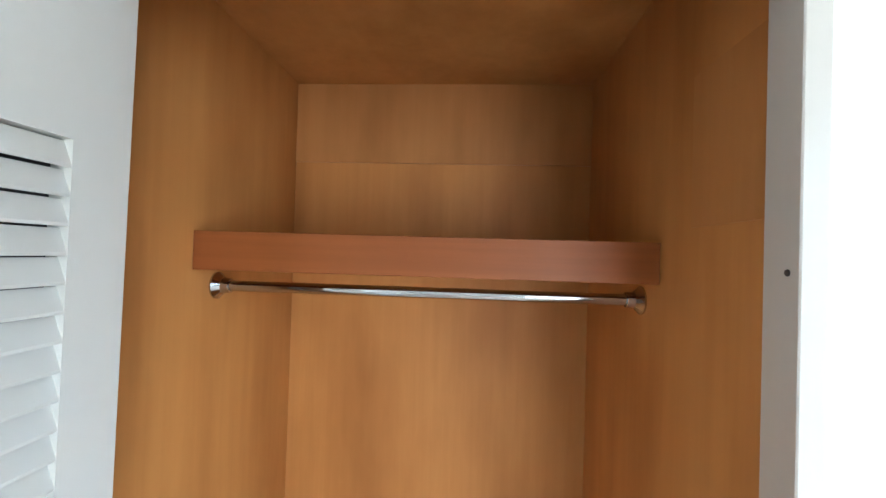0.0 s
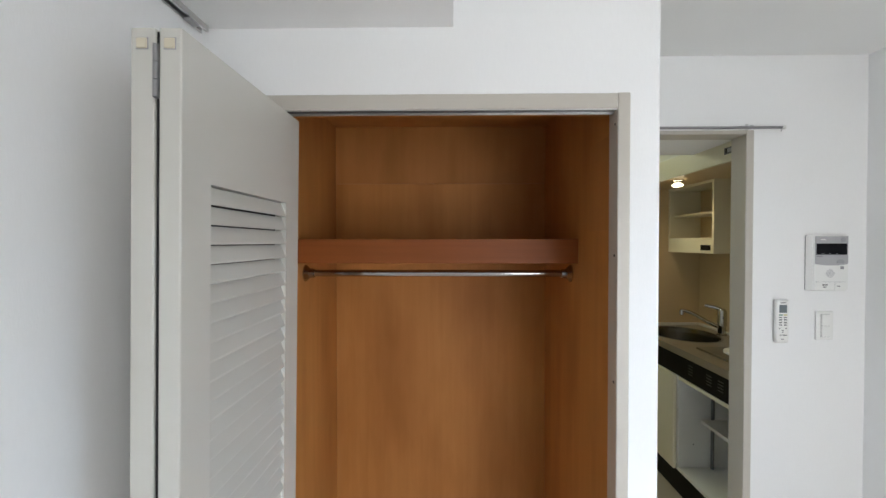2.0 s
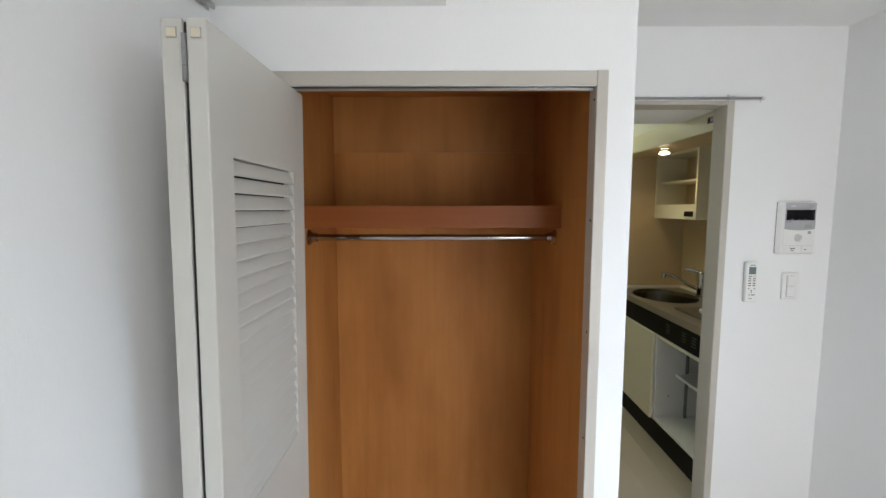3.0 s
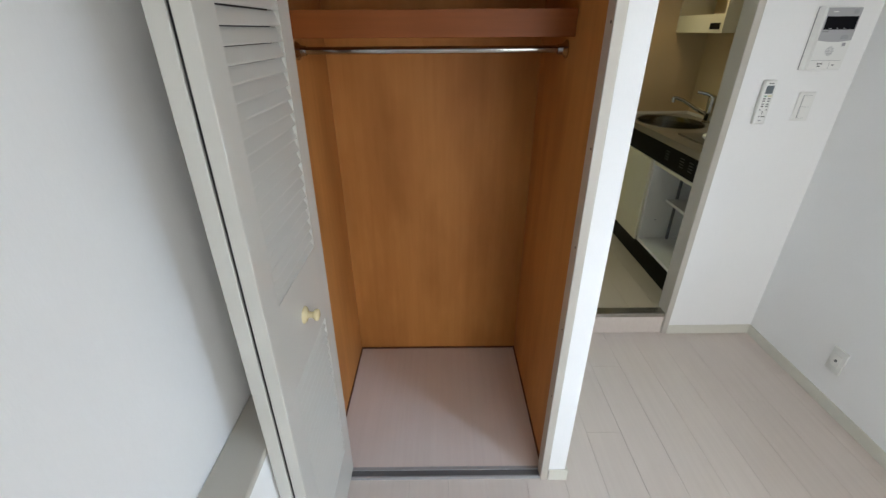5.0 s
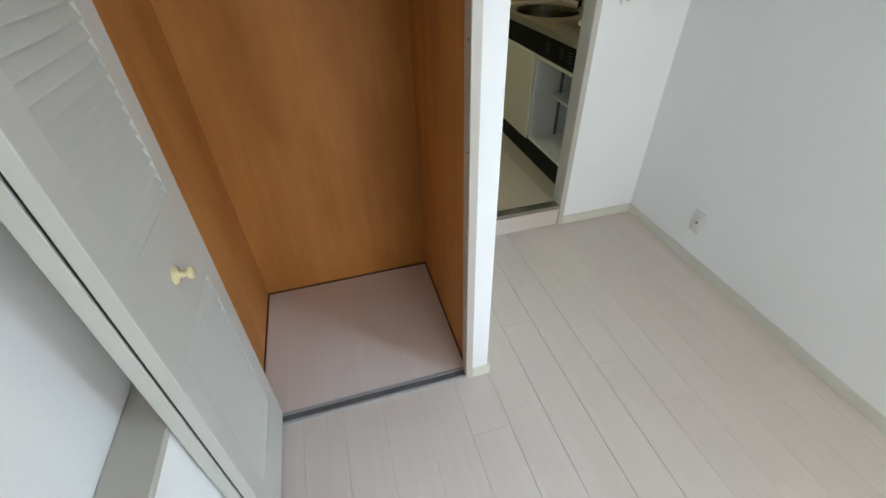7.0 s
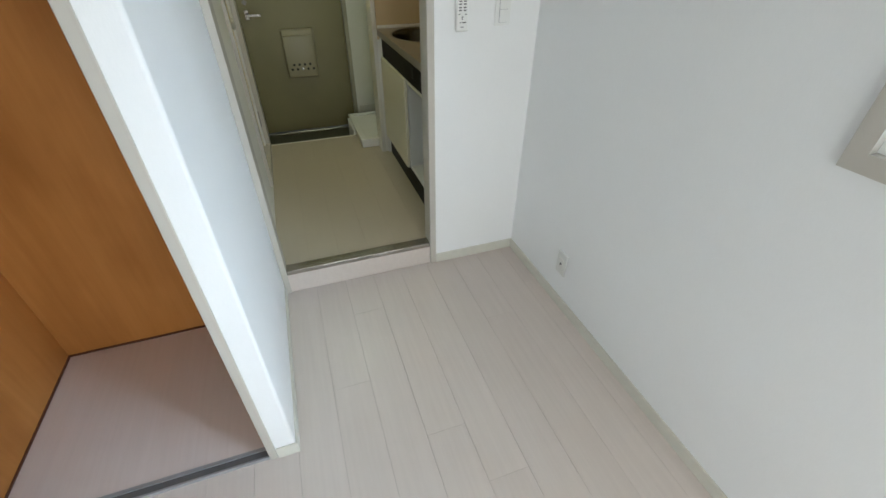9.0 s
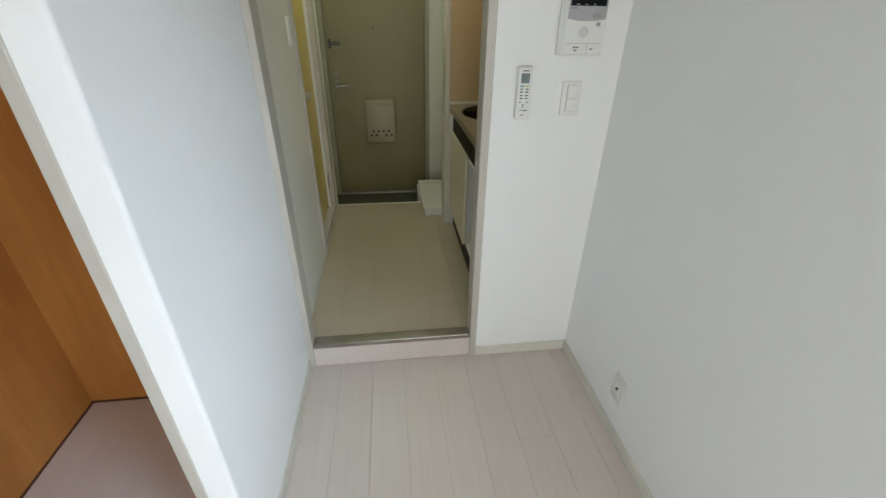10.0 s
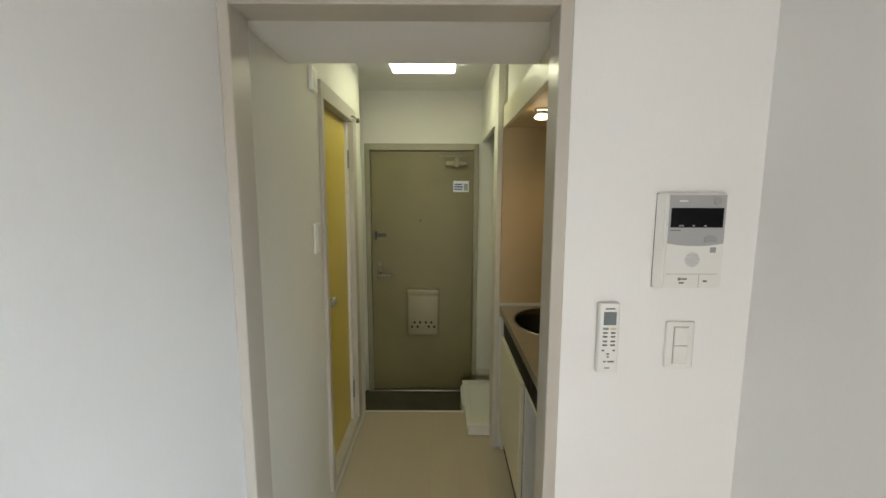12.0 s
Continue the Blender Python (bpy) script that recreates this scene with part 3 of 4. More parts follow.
plate("button_line", 1.8515, 1.8523, 1.358, 1.3885, IY, GREY_PL, ic, 0.0004)
for x0, x1, z0, z1 in ((1.803, 1.810, 1.374, 1.380), (1.812, 1.824, 1.375, 1.379), (1.806, 1.818, 1.366, 1.370), (1.862, 1.872, 1.370, 1.374)):
    plate("button_mark", x0, x1, z0, z1, IY, GREY_DARK, ic, 0.0004)
plate("brand_bar", 1.777, 1.800, 1.4905, 1.4925, IY - 0.002, GREY_DARK, ic, 0.0004)

rm = thing("remote_control", (1.648, YD, 1.23), "white air-conditioner remote with grey display in its wall holder", "remote control")
part("holder", boxes((1.630, 1.678, YD - 0.012, YD, 1.139, 1.225), bevel=0.003, seg=2), WHITE_PL2, rm)
part("body", boxes((1.6245, 1.6735, YD - 0.024, YD - 0.004, 1.143, 1.316), bevel=0.005, seg=3), WHITE_PL, rm, smooth=True)
RY = YD - 0.024
plate("display", 1.634, 1.664, 1.264, 1.296, RY, LCD, rm, 0.0008, label="grey liquid-crystal display")
plate("brand_bar", 1.638, 1.660, 1.302, 1.3055, RY, GREY_DARK, rm, 0.0004)
plate("key", 1.633, 1.6465, 1.252, 1.2575, RY, GREEN_BTN, rm, 0.0012, label="green key")
plate("key", 1.6515, 1.665, 1.252, 1.2575, RY, YELLOW_BTN, rm, 0.0012, label="yellow key")
for z in (1.2425, 1.2330, 1.2215, 1.2120):
    for x in (1.634, 1.653):
        plate("key_mark", x, x + 0.011, z, z + 0.0042, RY, GREY_DARK, rm, 0.0004)
for x, z, w in ((1.633, 1.199, 0.006), (1.659, 1.199, 0.006), (1.645, 1.190, 0.007), (1.646, 1.183, 0.005), (1.638, 1.171, 0.006), (1.648, 1.171, 0.016), (1.641, 1.155, 0.013)):
    plate("key_mark", x, x + w, z, z + 0.0038, RY, GREY_DARK if z > 1.16 else GREY_PL, rm, 0.0004)

rm.location.x += 0.003

sw = thing("light_switch", (1.83, YD, 1.21), "white double rocker light switch on the wall", "light switch")
part("plate", boxes((1.797, 1.866, YD - 0.009, YD, 1.151, 1.268), bevel=0.004, seg=3), WHITE_PL, sw, smooth=True)
part("shadow_gap", boxes((1.8145, 1.8500, YD - 0.0100, YD - 0.008, 1.163, 1.256)), GREY_PL, sw)
part("rocker", boxes((1.8160, 1.8492, YD - 0.0130, YD - 0.008, 1.2095, 1.2550), bevel=0.0015, seg=2), WHITE_PL, sw)
part("rocker", boxes((1.8160, 1.8492, YD - 0.0130, YD - 0.008, 1.1640, 1.2085), bevel=0.0015, seg=2), WHITE_PL, sw)

ol = thing("aerial_outlet", (XR, 1.203, 0.23), "white aerial outlet plate low on the wall", "outlet")
part("plate", boxes((XR - 0.008, XR, 1.168, 1.238, 0.175, 0.291), bevel=0.003, seg=2), OUTLET, ol, smooth=True)
part("insert", boxes((XR - 0.0095, XR - 0.007, 1.186, 1.220, 0.205, 0.261), bevel=0.001), WHITE_PL2, ol)
part("socket", lathe([(0.006, 0), (0.0055, 0.004), (0.0035, 0.0045)], pose(XR - 0.0095, 1.203, 0.233, 0, -90, 0), 16), GREY_DARK, ol)

# ---- hall and kitchen shell ----
HY1 = 3.90
for row in ((KX0 - 0.06, KX0, YD + 0.0885, 2.465, 0.0, KCEIL + 0.1), (KX0 - 0.06, KX0, 3.150, 3.34, -0.05, KCEIL + 0.1), (0.55, 0.640, 3.34, HY1, -0.05, KCEIL + 0.1),
            (KX0 - 0.06, KX0, 2.465, 3.150, 2.035, KCEIL + 0.1), (KX0 - 0.06, KX0, 2.465, 3.150, 0.0, 0.205)):
    setting("wall_hall_left", boxes(row), HALLWALL, "white hall wallpaper round the bathroom door", "wall")
setting("wall_bath_back", boxes((0.45, 0.47, 2.3, 3.3, 0.0, KCEIL)), HALLWALL, "plain wall behind the bathroom door", "wall")
setting("ceiling_hall", boxes((0.55, 2.3, 2.15, HY1 + 0.1, KCEIL, KCEIL + 0.1)), CEILING, "white hall ceiling", "ceiling")
setting("beam_hall", boxes((KX0, 1.566, YD + 0.0885, 2.150, 2.000, KCEIL + 0.1)), CEILING, "lowered white ceiling behind the doorway", "beam")
setting("wall_entrance", boxes((0.55, 0.669, HY1, HY1 + 0.1, -0.1, 1.9445), (0.55, 1.525, HY1, HY1 + 0.1, 1.9445, KCEIL + 0.1), (1.525, 2.3, HY1, HY1 + 0.1, -0.1, KCEIL + 0.1)),
        HALLWALL, "white wallpaper round the entrance door", "wall")
setting("wall_partition", boxes((1.545, 2.3, 2.945, 3.075, 0.0, KCEIL + 0.1)), HALLWALL, "white partition beside the kitchen recess", "wall")
setting("wall_alcove", boxes((1.545, 1.565, 3.0755, HY1 - 0.0005, 1.955, KCEIL + 0.1), (2.15, 2.3, 3.0755, HY1 - 0.0005, 0.0, KCEIL + 0.1)), HALLWALL, "white wall of the washing-machine alcove", "wall")
setting("baseboard", boxes((1.5455, 2.15, HY1 - 0.008, HY1 - 0.0005, 0.125, 0.185)), SKIRTING, "cream baseboard in the alcove", "baseboard")
setting("wall_recess_back", boxes((KX1, KX1 + 0.08, YD + 0.086, 2.9445, 0.0, KCEIL + 0.1)), NICHE, "beige kitchen panel behind the sink", "wall")
setting("wall_recess_end", boxes((1.57, KX1, 2.938, 2.9445, 0.9, 1.93)), NICHE, "beige kitchen panel at the end of the recess", "wall")
setting("wall_over_kitchen", boxes((1.588, 1.600, YD + 0.0885, 2.9445, 2.026, KCEIL + 0.1)), HALLWALL, "white wall above the kitchen recess", "wall")
setting("ceiling_recess", boxes((1.589, KX1, YD + 0.0885, 2.937, 1.921, 1.931)), NICHE, "beige ceiling of the kitchen recess", "ceiling")
val = thing("kitchen_valance", (1.575, 2.3, 1.97), "pale board above the kitchen recess with a small vent", "valance", kind="structure")
part("board", boxes((1.568, 1.5875, YD + 0.0885, 2.9445, 1.913, 2.0255), bevel=0.002), CREAM, val)
part("vent", boxes((1.5655, 1.568, 1.828, 1.902, 1.948, 1.978), bevel=0.001), GREY_DARK, val)
for y in (1.834, 1.882):
    part("vent_tab", boxes((1.5645, 1.5656, y, y + 0.010, 1.955, 1.972)), BLACKGAP, val)
part("vent_grille", boxes((1.5648, 1.5656, 1.848, 1.879, 1.955, 1.972)), GREY_PL, val)
setting("corner_post", boxes((1.540, 1.5675, 2.935, 3.080, KZ, KCEIL), bevel=0.002), SKIRTING, "cream painted corner post", "post")

# ---- floors ----
setting("floor", boxes((XL, XR, YB, YD + 0.006, -0.1, -0.004)), GROOVE, "whitewashed plank floor, narrow joints", "floor")
setting("floor_kitchen", boxes((KX0, 2.3, YD + 0.0625, 3.342, -0.1, KZ - 0.0012)), VINYL_SEAM, "beige plank-pattern vinyl floor", "floor")
setting("floor_entrance", boxes((0.60, 2.3, 3.342, HY1 + 0.1, -0.1, 0.0)), CONCRETE, "dark grey entrance floor", "floor")
setting("entrance_step_edge", boxes((KX0, 1.40, 3.335, 3.350, 0.095, KZ + 0.003), bevel=0.002), SKIRTING, "pale edge strip of the entrance step", "trim")

# ---- bathroom door ----
bd = thing("bathroom_door", (KX0, 2.8, 0.2), "closed yellow bathroom door in a grey frame", "door", kind="structure")
part("jamb", boxes((KX0 - 0.06, KX0 + 0.016, 2.4655, 2.500, 0.205, 2.034), bevel=0.002), TRIM, bd)
part("jamb", boxes((KX0 - 0.06, KX0 + 0.016, 3.070, 3.1495, 0.205, 2.034), bevel=0.002), TRIM, bd)
part("head", boxes((KX0 - 0.06, KX0 + 0.016, 2.500, 3.070, 1.965, 2.034), bevel=0.002), TRIM, bd)
part("threshold", boxes((KX0 - 0.06, KX0 + 0.016, 2.500, 3.070, 0.205, 0.245), bevel=0.002), TRIM, bd)
leaf = part("leaf", boxes((KX0 - 0.057, KX0 - 0.026, 2.503, 3.030, 0.249, 1.960), bevel=0.001), YELLOW, bd)
st = part("edge_strip", boxes((KX0 - 0.057, KX0 - 0.012, 3.032, 3.069, 0.246, 1.964)), WHITE_PL2, bd, "white metal door edge with screws")
for z in (0.5, 0.75, 1.02, 1.30, 1.58, 1.70):
    part("screw", lathe([(0.004, 0), (0.0035, 0.001)], pose(KX0 - 0.012, 3.05, z, 0, 90, 0), 8), DARKPLATE, st)
for z in (0.43, 1.76):
    part("hinge", boxes((KX0 - 0.012, KX0 - 0.0075, 3.035, 3.067, z - 0.05, z + 0.05), bevel=0.001), STEEL, bd, "steel hinge")
part("knob", lathe([(0.026, 0), (0.026, 0.004), (0.012, 0.008), (0.011, 0.028), (0.022, 0.034), (0.026, 0.046), (0.020, 0.056), (0.001, 0.058)], pose(KX0 - 0.026, 2.552, 1.083, 0, 90, 0), 24),
     ALU, bd, "brushed metal knob", smooth=True)
part("screw_hook", joined(tube([(KX0 + 0.016, 3.02, 1.985), (KX0 + 0.03, 3.02, 1.985), (KX0 + 0.03, 3.13, 1.985)], 0.004, 8),
                          lathe([(0.012, -0.008), (0.014, 0), (0.012, 0.008)], pose(KX0 + 0.03, 3.14, 1.982, 0, 90, 0), 14)), STEEL, bd, "small metal latch")
for nm, y, z0, z1, d, lab, cat in (("hall_switch", 2.382, 1.335, 1.452, 0.010, "white hall light switch on the wall", "light switch"), ("hall_hook", 2.386, 1.965, 2.055, 0.016, "small white plastic wall box near the ceiling", "wall box"),
                                   ("entry_switch", 3.70, 1.335, 1.452, 0.010, "white light switch near the entrance", "light switch")):
    ws = 0.640 if y > 3.34 else KX0
    hs = thing(nm, (ws, y, z0), lab, cat)
    part("plate", boxes((ws, ws + d, y - 0.033, y + 0.033, z0, z1), bevel=0.003, seg=2), WHITE_PL, hs)
    part("rocker", boxes((ws + d - 0.001, ws + d + 0.003, y - 0.016, y + 0.016, z0 + 0.014, z1 - 0.014), bevel=0.001), WHITE_PL2, hs)

# ---- entrance door ----
EX0, EX1, EZ0, EZ1, EY = 0.707, 1.492, 0.012, 1.892, HY1
ed = thing("door_1", (1.1, EY, 0.0), "closed olive-beige steel entrance door with stains and a mailbox", "door", kind="structure")
part("door_frame", boxes((0.6695, EX0, EY - 0.022, EY + 0.05, 0.0, 1.944), (EX1, 1.5245, EY - 0.022, EY + 0.05, 0.0, 1.944), (EX0, EX1, EY - 0.022, EY + 0.05, EZ1 + 0.004, 1.944), bevel=0.002), DOORFRAME, ed)
part("leaf", boxes((EX0 + 0.003, EX1 - 0.003, EY + 0.002, EY + 0.04, EZ0 + 0.006, EZ1), bevel=0.002), STEELDOOR, ed)
part("threshold", boxes((EX0, EX1, EY - 0.024, EY + 0.045, 0.0, EZ0), bevel=0.003), STEEL, ed, "steel threshold")
DYF = EY + 0.002
part("peephole", lathe([(0.007, 0), (0.006, 0.003), (0.003, 0.0032)], pose(1.086, DYF, 1.372, 90, 0, 0), 14), DARKPLATE, ed)
part("door_guard", joined(boxes((0.733, 0.752, DYF - 0.014, DYF, 1.225, 1.290), bevel=0.002), boxes((0.752, 0.825, DYF - 0.016, DYF - 0.006, 1.247, 1.256), (0.752, 0.825, DYF - 0.016, DYF - 0.006, 1.262, 1.271), bevel=0.002)), DARKPLATE, ed, "dark steel door guard")
part("thumbturn", joined(lathe([(0.016, 0), (0.015, 0.004)], pose(0.768, DYF, 1.034, 90, 0, 0), 18), boxes((0.7655, 0.7705, DYF - 0.024, DYF - 0.004, 1.020, 1.050), bevel=0.001)), STEEL, ed)
part("lever_handle", joined(boxes((0.752, 0.782, DYF - 0.006, DYF, 0.918, 0.985), bevel=0.002), tube([(0.768, DYF - 0.004, 0.952), (0.768, DYF - 0.042, 0.952)], 0.009, 12),
                            boxes((0.760, 0.868, DYF - 0.050, DYF - 0.038, 0.943, 0.961), bevel=0.003, seg=2)), WORN_ALU, ed, "satin lever handle")
cl = part("door_closer", joined(boxes((1.275, 1.440, DYF - 0.048, DYF - 0.002, 1.782, 1.818), bevel=0.008, seg=2), boxes((1.340, 1.378, DYF - 0.052, DYF - 0.001, 1.768, 1.842), bevel=0.006)), MAILBOX, ed, "beige door closer")
part("arm", boxes((1.225, 1.430, DYF - 0.042, DYF - 0.030, 1.850, 1.857), bevel=0.001), STEEL, cl)
sk = part("sticker", boxes((1.335, 1.452, DYF - 0.0012, DYF, 1.588, 1.672)), PAPER, ed, "small blue and white notice")
for z, w in ((1.640, 0.060), (1.622, 0.066), (1.604, 0.060)):
    plate("print_bar", 1.343, 1.343 + w, z, z + 0.011, DYF - 0.0012, BLUE, sk, 0.0004)
plate("print_box", 1.415, 1.445, 1.600, 1.650, DYF - 0.0012, GREY_PL, sk, 0.0004)
mb = thing("door_mailbox", (1.105, EY - 0.05, 0.48), "beige enamelled mailbox with punched holes on the entrance door", "mailbox")
part("body", boxes((0.984, 1.229, EY - 0.052, DYF, 0.481, 0.80), bevel=0.012, seg=3), MAILBOX, mb, smooth=True)
part("flap", boxes((0.980, 1.233, EY - 0.040, DYF, 0.785, 0.843), bevel=0.014, seg=3), MAILBOX, mb, smooth=True)
for n_, z, x0 in ((4, 0.583, 1.040), (5, 0.548, 1.020)):
    for i in range(n_):
        if n_ == 5 and i == 2:
            part("key_lock", lathe([(0.0095, 0), (0.009, 0.004), (0.004, 0.0045)], pose(x0 + i * 0.043, EY - 0.052, z, 90, 0, 0), 14), CHROME, mb)
        else:
            part("hole", lathe([(0.0098, 0), (0.0095, 0.0006), (0.0005, 0.0007)], pose(x0 + i * 0.043, EY - 0.052, z, 90, 0, 0), 14), BLACKGAP, mb)

# ---- washing-machine tray ----
pan = thing("washing_machine_tray", (1.75, 3.35, KZ), "white plastic washing-machine tray on the step", "tray")
part("tray", boxes((1.412, 2.05, 3.058, 3.66, KZ + 0.0002, 0.180), bevel=0.006, seg=2), WHITE_PL2, pan)
part("rim", boxes((1.404, 2.05, 3.050, 3.085, 0.1805, 0.196), (1.404, 2.05, 3.63, 3.668, 0.1805, 0.196), (1.404, 1.44, 3.085, 3.63, 0.1805, 0.196), bevel=0.003), WHITE_PL2, pan)
part("skirt", boxes((1.392, 1.4115, 3.352, 3.655, 0.0, 0.165), bevel=0.003), WHITE_PL2, pan)

# ---- kitchen units ----
FX = 1.594                                 # front of the cabinet doors
CT = 0.965                                 # worktop height
ctp = thing("worktop", (1.8, 2.35, CT), "dull stainless worktop with raised back lip over the kitchen cabinets", "worktop")
sc, sr = (1.795, 2.640), (0.188, 0.235)
top = bmesh.new()
X0, X1, Y0, Y1 = 1.5685, KX1 - 0.001, YD + 0.089, 2.9375
N = 64
inner, outer, low = [], [], []
for i in range(N):
    a = 2 * math.pi * i / N
    cx, sx_ = math.cos(a), math.sin(a)
    inner.append(top.verts.new((sc[0] + sr[0] * cx, sc[1] + sr[1] * sx_, CT)))
    reach = min((X1 - sc[0]) / cx if cx > 1e-6 else 9, (X0 - sc[0]) / cx if cx < -1e-6 else 9, (Y1 - sc[1]) / sx_ if sx_ > 1e-6 else 9, (sc[1] - 0.29 - sc[1]) / sx_ if sx_ < -1e-6 else 9)
    outer.append(top.verts.new((sc[0] + reach * cx, sc[1] + reach * sx_, CT)))
for i in range(N):
    top.faces.new((inner[i], outer[i], outer[(i + 1) % N], inner[(i + 1) % N]))
bmesh.ops.recalc_face_normals(top, faces=top.faces)
bmesh.ops.reverse_faces(top, faces=[f for f in top.faces if f.normal.z < 0])
box(top, X0, X1, Y0, sc[1] - 0.29, CT - 0.004, CT)
slab = joined(top, boxes((X0, X0 + 0.022, Y0, Y1, CT - 0.040, CT - 0.0005), bevel=0.004, seg=2))
part("slab", slab, COUNTER, ctp)
part("back_lip", boxes((KX1 - 0.012, KX1 - 0.001, Y0, Y1, CT, CT + 0.018), (X0 + 0.004, KX1 - 0.012, Y1 - 0.011, Y1, CT, CT + 0.018), bevel=0.002), WHITE_IN, ctp, "pale back lip")
prof = [(1.0, 0.001), (0.985, -0.004), (0.96, -0.03), (0.92, -0.12), (0.84, -0.165), (0.5, -0.178), (0.12, -0.182), (0.001, -0.182)]
sink = thing("sink", (sc[0], sc[1], CT), "oval stainless steel sink bowl in the worktop", "sink")
bowl = bmesh.new()
rings = [[bowl.verts.new((sc[0] + sr[0] * r * math.cos(2 * math.pi * i / N), sc[1] + sr[1] * r * math.sin(2 * math.pi * i / N), CT + z)) for i in range(N)] for r, z in prof]
for a, b in zip(rings, rings[1:]):
    for i in range(N):
        bowl.faces.new((a[i], a[(i + 1) % N], b[(i + 1) % N], b[i]))
part("bowl", bowl, BOWL, sink, smooth=True)
rim = lathe([(1.0, 0.0005), (1.03, 0.004), (1.06, 0.001)], pose(sc[0], sc[1], CT), N, sr[0], sr[1], caps=False)
part("rim", rim, STEEL, sink, smooth=True)
part("drain", lathe([(0.045, -0.181), (0.040, -0.177), (0.01, -0.178)], pose(sc[0], sc[1], CT), 24), CHROME, sink)
fc = thing("kitchen_faucet", (2.015, 2.605, CT), "chrome single-lever kitchen faucet with a long swivel spout", "faucet")
part("base", lathe([(0.030, 0.0), (0.030, 0.008), (0.024, 0.014), (0.023, 0.05), (0.026, 0.06)], pose(2.015, 2.605, CT), 24), CHROME, fc, smooth=True)
part("body", lathe([(0.027, 0.06), (0.027, 0.13), (0.026, 0.152), (0.016, 0.166), (0.001, 0.168)], pose(2.015, 2.605, CT), 24), CHROME, fc, smooth=True)
part("lever", joined(tube([(2.015, 2.605, CT + 0.158), (1.985, 2.630, CT + 0.172), (1.945, 2.665, CT + 0.180)], 0.0105, 12)), CHROME, fc, smooth=True)
part("spout", joined(tube([(2.010, 2.607, CT + 0.045), (1.93, 2.625, CT + 0.085), (1.86, 2.65, CT + 0.130), (1.815, 2.665, CT + 0.145), (1.795, 2.672, CT + 0.145)], 0.0115, 14),
                     lathe([(0.0125, 0.0), (0.0135, -0.028), (0.010, -0.030)], pose(1.800, 2.670, CT + 0.148), 16)), CHROME, fc, smooth=True)

hob = thing("hot_plate", (1.80, 2.08, CT), "built-in electric hot plate with a white round disc", "hot plate")
part("tray", boxes((1.655, 1.955, 1.90, 2.262, CT + 0.0005, CT + 0.012), bevel=0.004, seg=2), STEEL, hob)
part("disc", lathe([(0.092, 0.012), (0.092, 0.024), (0.086, 0.028), (0.02, 0.029)], pose(1.812, 2.105, CT), 36), WHITE_PL, hob, "white round heating disc", smooth=True)
bt = thing("detergent_bottle", (1.985, 2.355, CT), "white plastic bottle with a blue band on the worktop", "bottle")
part("bottle", lathe([(0.030, 0.0), (0.032, 0.004), (0.032, 0.105), (0.026, 0.125), (0.014, 0.135), (0.013, 0.150)], pose(1.985, 2.352, CT), 24), WHITE_PL, bt, smooth=True)
part("band", lathe([(0.0324, 0.080), (0.0324, 0.105)], pose(1.985, 2.352, CT), 24), BLUE, bt, "blue label band", smooth=True)

# base cabinets: one with a cream door, one standing open
DIV = 2.338
cb1 = thing("sink_cabinet", (1.8, 2.63, KZ), "cream sink base cabinet with a closed door", "cabinet")
part("body", boxes((FX + 0.019, KX1 - 0.002, DIV + 0.001, 2.9365, 0.275, 0.79)), WHITE_IN, cb1)
part("door", boxes((FX - 0.016, FX + 0.002, DIV + 0.002, 2.918, 0.262, 0.798), bevel=0.0025), CREAM, cb1)
part("end_panel", boxes((FX - 0.008, FX + 0.019, 2.9195, 2.9365, KZ, 0.9245), bevel=0.001), WHITE_IN, cb1, "pale end panel")
cb2 = thing("open_cabinet", (1.8, 2.05, KZ), "white base cabinet without a door, one shelf and a pipe inside", "cabinet")
part("side", boxes((FX + 0.002, KX1 - 0.02, DIV - 0.018, DIV - 0.0005, 0.262, 0.796)), WHITE_IN, cb2)
part("side", boxes((FX + 0.002, KX1 - 0.02, YD + 0.090, YD + 0.108, 0.262, 0.796)), WHITE_IN, cb2)
part("bottom", boxes((FX + 0.002, KX1 - 0.02, YD + 0.108, DIV - 0.018, 0.262, 0.280)), WHITE_IN, cb2)
part("top_rail", boxes((FX, FX + 0.018, YD + 0.108, DIV - 0.018, 0.778, 0.796)), CREAM, cb2)
part("back", boxes((KX1 - 0.0195, KX1 - 0.012, YD + 0.090, DIV - 0.0005, 0.262, 0.796)), WHITE_IN, cb2)
part("shelf", boxes((1.70, KX1 - 0.02, YD + 0.1085, 2.285, 0.546, 0.562)), WHITE_IN, cb2)
part("pipe", tube([(1.775, 2.302, 0.281), (1.775, 2.302, 0.777)], 0.009), GREY_DARK, cb2, "dark grey pipe")
part("peg_hole", lathe([(0.004, 0), (0.0035, 0.0008)], pose(1.68, DIV - 0.018, 0.41, 90, 0, 0), 10), GREY_DARK, cb2)
ap = thing("control_panel", (1.59, 2.3, 0.86), "black control panel with vent slots under the worktop", "control panel")
part("panel", boxes((FX - 0.002, FX + 0.02, YD + 0.0905, 2.919, 0.7985, 0.9245), bevel=0.002), BLACK, ap)
for yb in (1.93, 2.02, 2.18):
    for k in range(4):
        part("slot", boxes((FX - 0.0035, FX - 0.0015, yb, yb + 0.040, 0.838 + 0.015 * k, 0.843 + 0.015 * k)), SLOT, ap)
pl = thing("plinth", (1.63, 2.35, KZ), "black recessed plinth below the kitchen cabinets", "plinth")
part("board", boxes((FX + 0.012, FX + 0.03, YD + 0.0905, 2.919, KZ, 0.2615)), BLACK, pl)

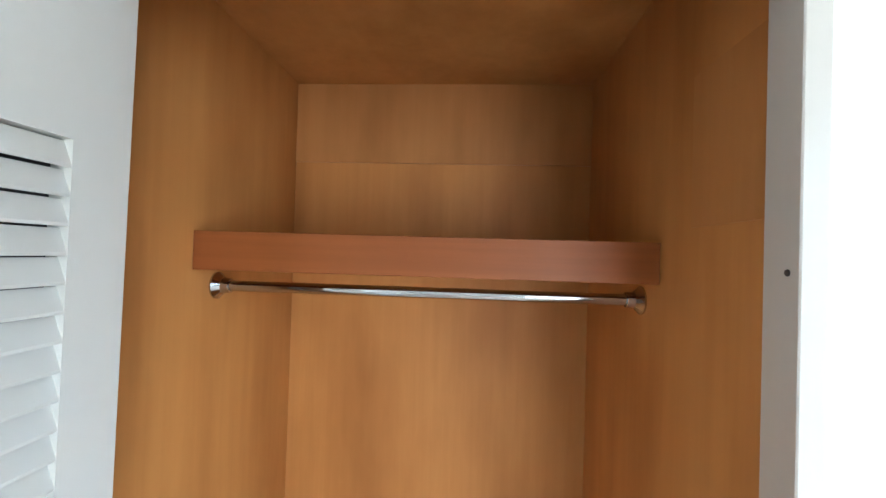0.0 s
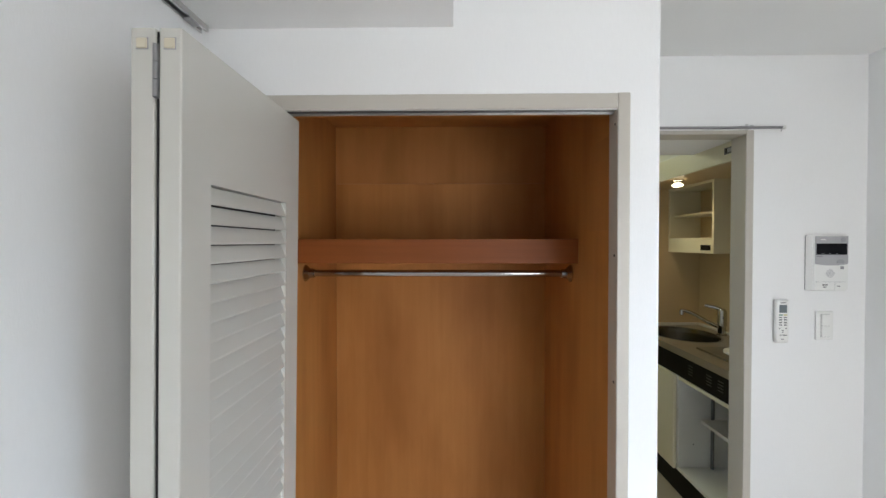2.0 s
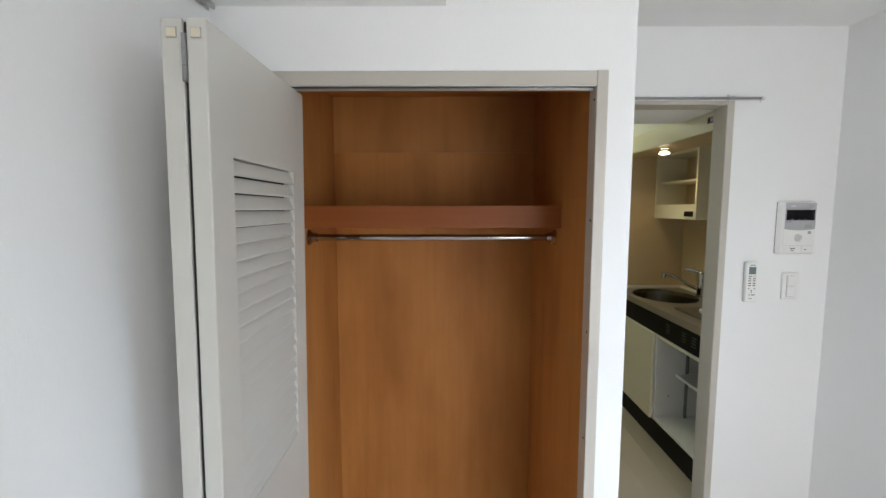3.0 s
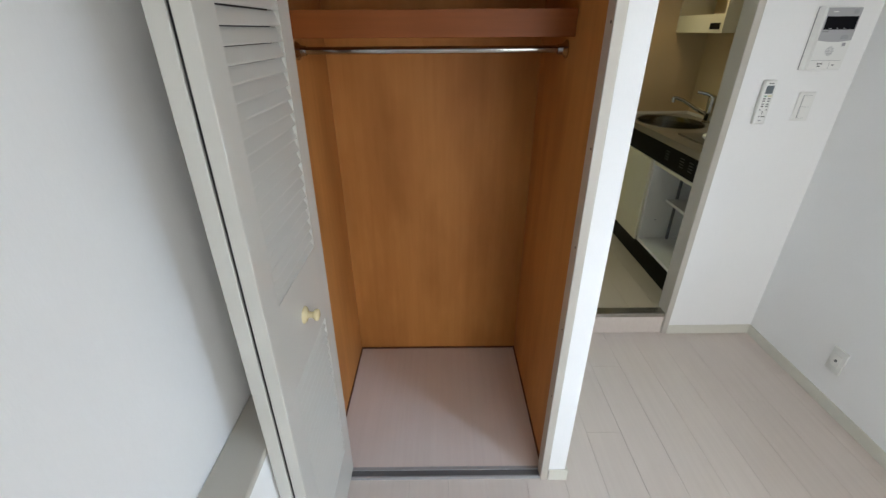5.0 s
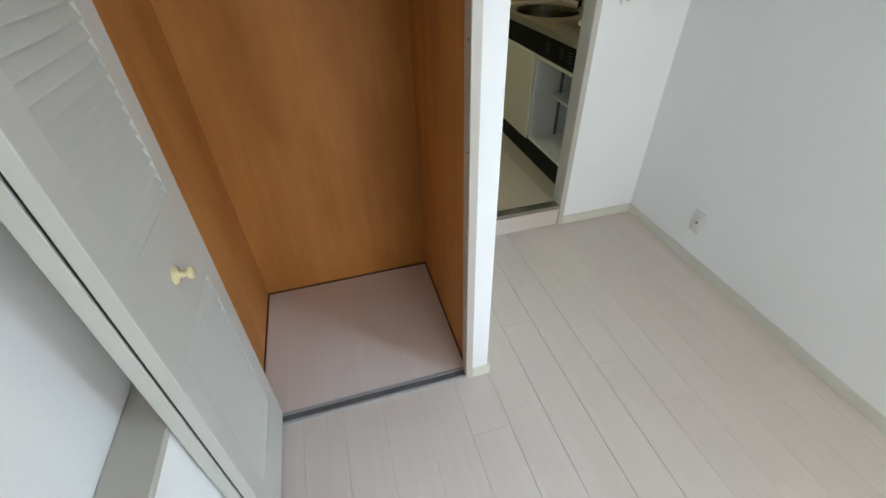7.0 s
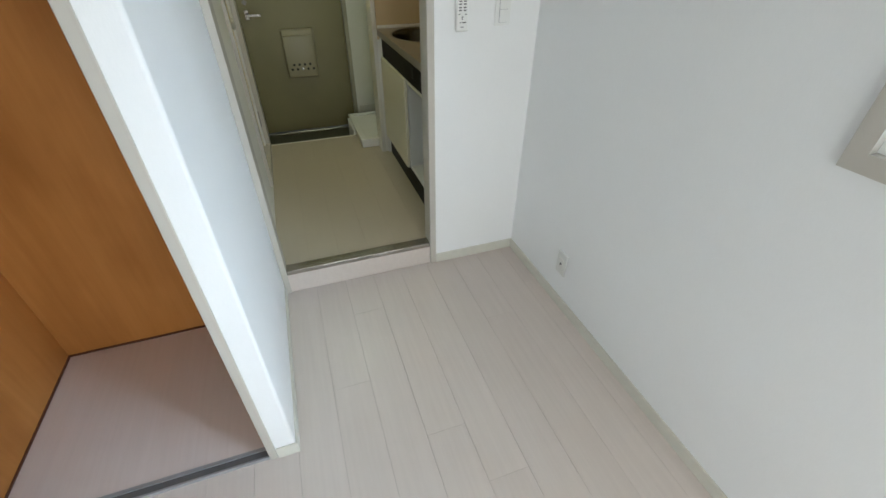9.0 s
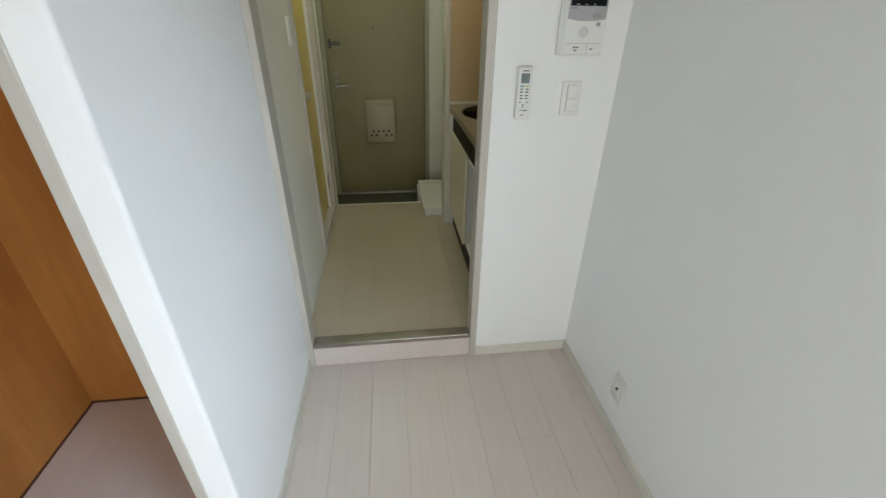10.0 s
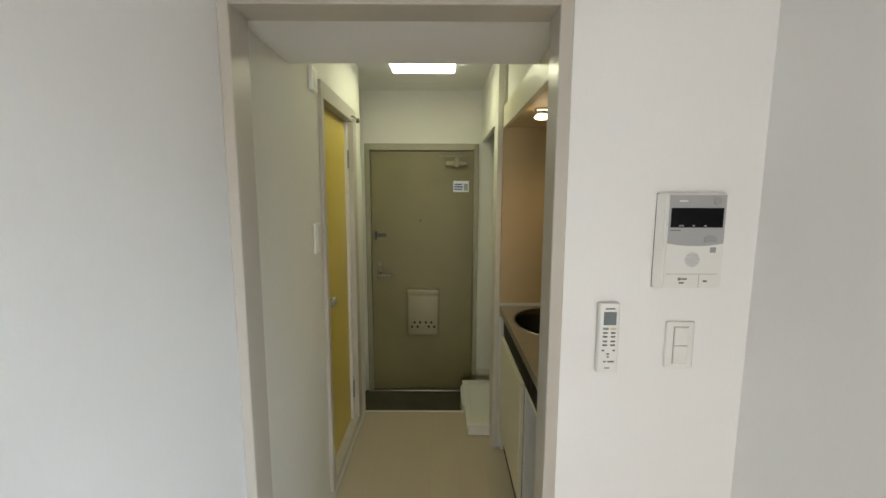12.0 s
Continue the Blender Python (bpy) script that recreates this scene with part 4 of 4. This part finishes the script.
# wall cabinet
wc = thing("wall_cabinet", (1.96, 2.69, 1.48), "cream open-fronted wall cabinet with two shelves and a dark label", "wall cabinet")
wx0, wx1, wyA, wyB, wzA, wzB = 1.850, KX1 - 0.001, 2.430, 2.936, 1.482, 1.9205
part("side", boxes((wx0, wx1, wyA, wyA + 0.016, wzA, wzB)), CREAM, wc)
part("side", boxes((wx0, wx1, wyB - 0.016, wyB, wzA, wzB)), CREAM, wc)
part("top", boxes((wx0, wx1, wyA + 0.016, wyB - 0.016, wzB - 0.016, wzB)), CREAM, wc)
part("back", boxes((wx1 - 0.006, wx1, wyA + 0.016, wyB - 0.016, wzA + 0.016, wzB - 0.016)), NICHE, wc)
part("shelf", boxes((wx0 + 0.03, wx1 - 0.006, wyA + 0.016, wyB - 0.016, 1.722, 1.736)), CREAM, wc)
part("bottom", boxes((wx0, wx1 - 0.006, wyA + 0.016, wyB - 0.016, 1.560, 1.576)), CREAM, wc)
part("hood_front", boxes((wx0 + 0.001, wx0 + 0.016, wyA + 0.016, wyB - 0.016, wzA, 1.5595)), CREAM, wc)
part("underside", boxes((wx0 + 0.016, wx1, wyA + 0.016, wyB - 0.016, wzA + 0.010, wzA + 0.016)), CREAM, wc)
part("label_plate", boxes((wx0 - 0.002, wx0 + 0.001, wyA + 0.030, wyA + 0.125, 1.500, 1.532)), BLACK, wc, "dark switch plate")

# lamps
dl = thing("downlight", (1.66, 2.47, 1.92), "small lit downlight under the recess ceiling", "lamp")
part("base", lathe([(0.032, 0.0), (0.032, -0.008), (0.022, -0.012), (0.020, -0.022)], pose(1.66, 2.47, 1.921), 24), CHROME, dl, smooth=True)
part("bulb", lathe([(0.020, -0.0225), (0.026, -0.028), (0.032, -0.034), (0.026, -0.041), (0.010, -0.044), (0.001, -0.0445)], pose(1.66, 2.47, 1.921), 24), BULB, dl, "glowing warm bulb", smooth=True)
cll = thing("ceiling_light", (1.14, 3.06, 2.31), "lit rectangular ceiling light in the hall", "ceiling light")
part("base", boxes((0.965, 1.315, 2.85, 3.28, 2.310, KCEIL)), WHITE_PL, cll)
part("diffuser", boxes((0.955, 1.325, 2.84, 3.29, 2.278, 2.3095), bevel=0.012, seg=3), DIFFUSER, cll, smooth=True)

# ---- planks, laid last ----
def boards(parent, x0, x1, y0, y1, z0, z1, pitch, first, length, starts, material, gaps):
    """Floor boards along y, each an object; starts gives a joint's y for each row."""
    cache = {}
    row, xa = 0, first
    while xa < x1 - 0.003:
        a, b = max(xa, x0), min(xa + pitch, x1)
        if b - a > 0.01:
            j = starts[row % len(starts)]
            while j > y0:
                j -= length
            while j < y1 - 0.003:
                c, d = max(j, y0), min(j + length, y1)
                if d - c > 0.01:
                    key = (round(b - a, 4), round(d - c, 4), gaps[row % len(gaps)])
                    if key not in cache:
                        w, h = (b - a) / 2 - gaps[row % len(gaps)] / 2, (d - c) / 2 - 0.00025
                        bm = boxes((-w, w, -h, h, z0, z1))
                        bmesh.ops.bevel(bm, geom=[e for e in bm.edges if all(v.co.z > z1 - 1e-6 for v in e.verts) and abs(e.verts[0].co.y - e.verts[1].co.y) > 0.005], offset=0.0005, segments=1, affect="EDGES")
                        me = bpy.data.meshes.new("plank")
                        bm.to_mesh(me)
                        bm.free()
                        me.materials.append(material)
                        cache[key] = me
                    o = new("plank", cache[key])
                    o.parent, o.matrix_basis = parent, Matrix.Translation(((a + b) / 2, (c + d) / 2, 0))
                j += length
        row, xa = row + 1, xa + pitch


boards(bpy.data.objects["floor"], XL + 0.106, XR, YB, YD + 0.005, -0.0035, 0.0, 0.1462, 0.1685 - 2 * 0.1462, 1.818,
       (0.30, -0.55, 0.88, 0.02, -0.35, 0.60, -0.15, 1.04, -0.39, 0.74, 0.523, 0.17, 1.20, -0.095, -0.45), PLANK,
       (0.0007, 0.0004, 0.0009, 0.0005, 0.0004, 0.0008, 0.0011, 0.0007, 0.0012, 0.0005, 0.0004, 0.0006, 0.0004))
boards(bpy.data.objects["floor_kitchen"], KX0, 2.05, YD + 0.063, 3.3345, KZ - 0.001, KZ, 0.150, 0.742, 0.91, (2.2, 1.9, 2.5, 2.05, 2.4, 1.8), VINYL, (0.0006,))
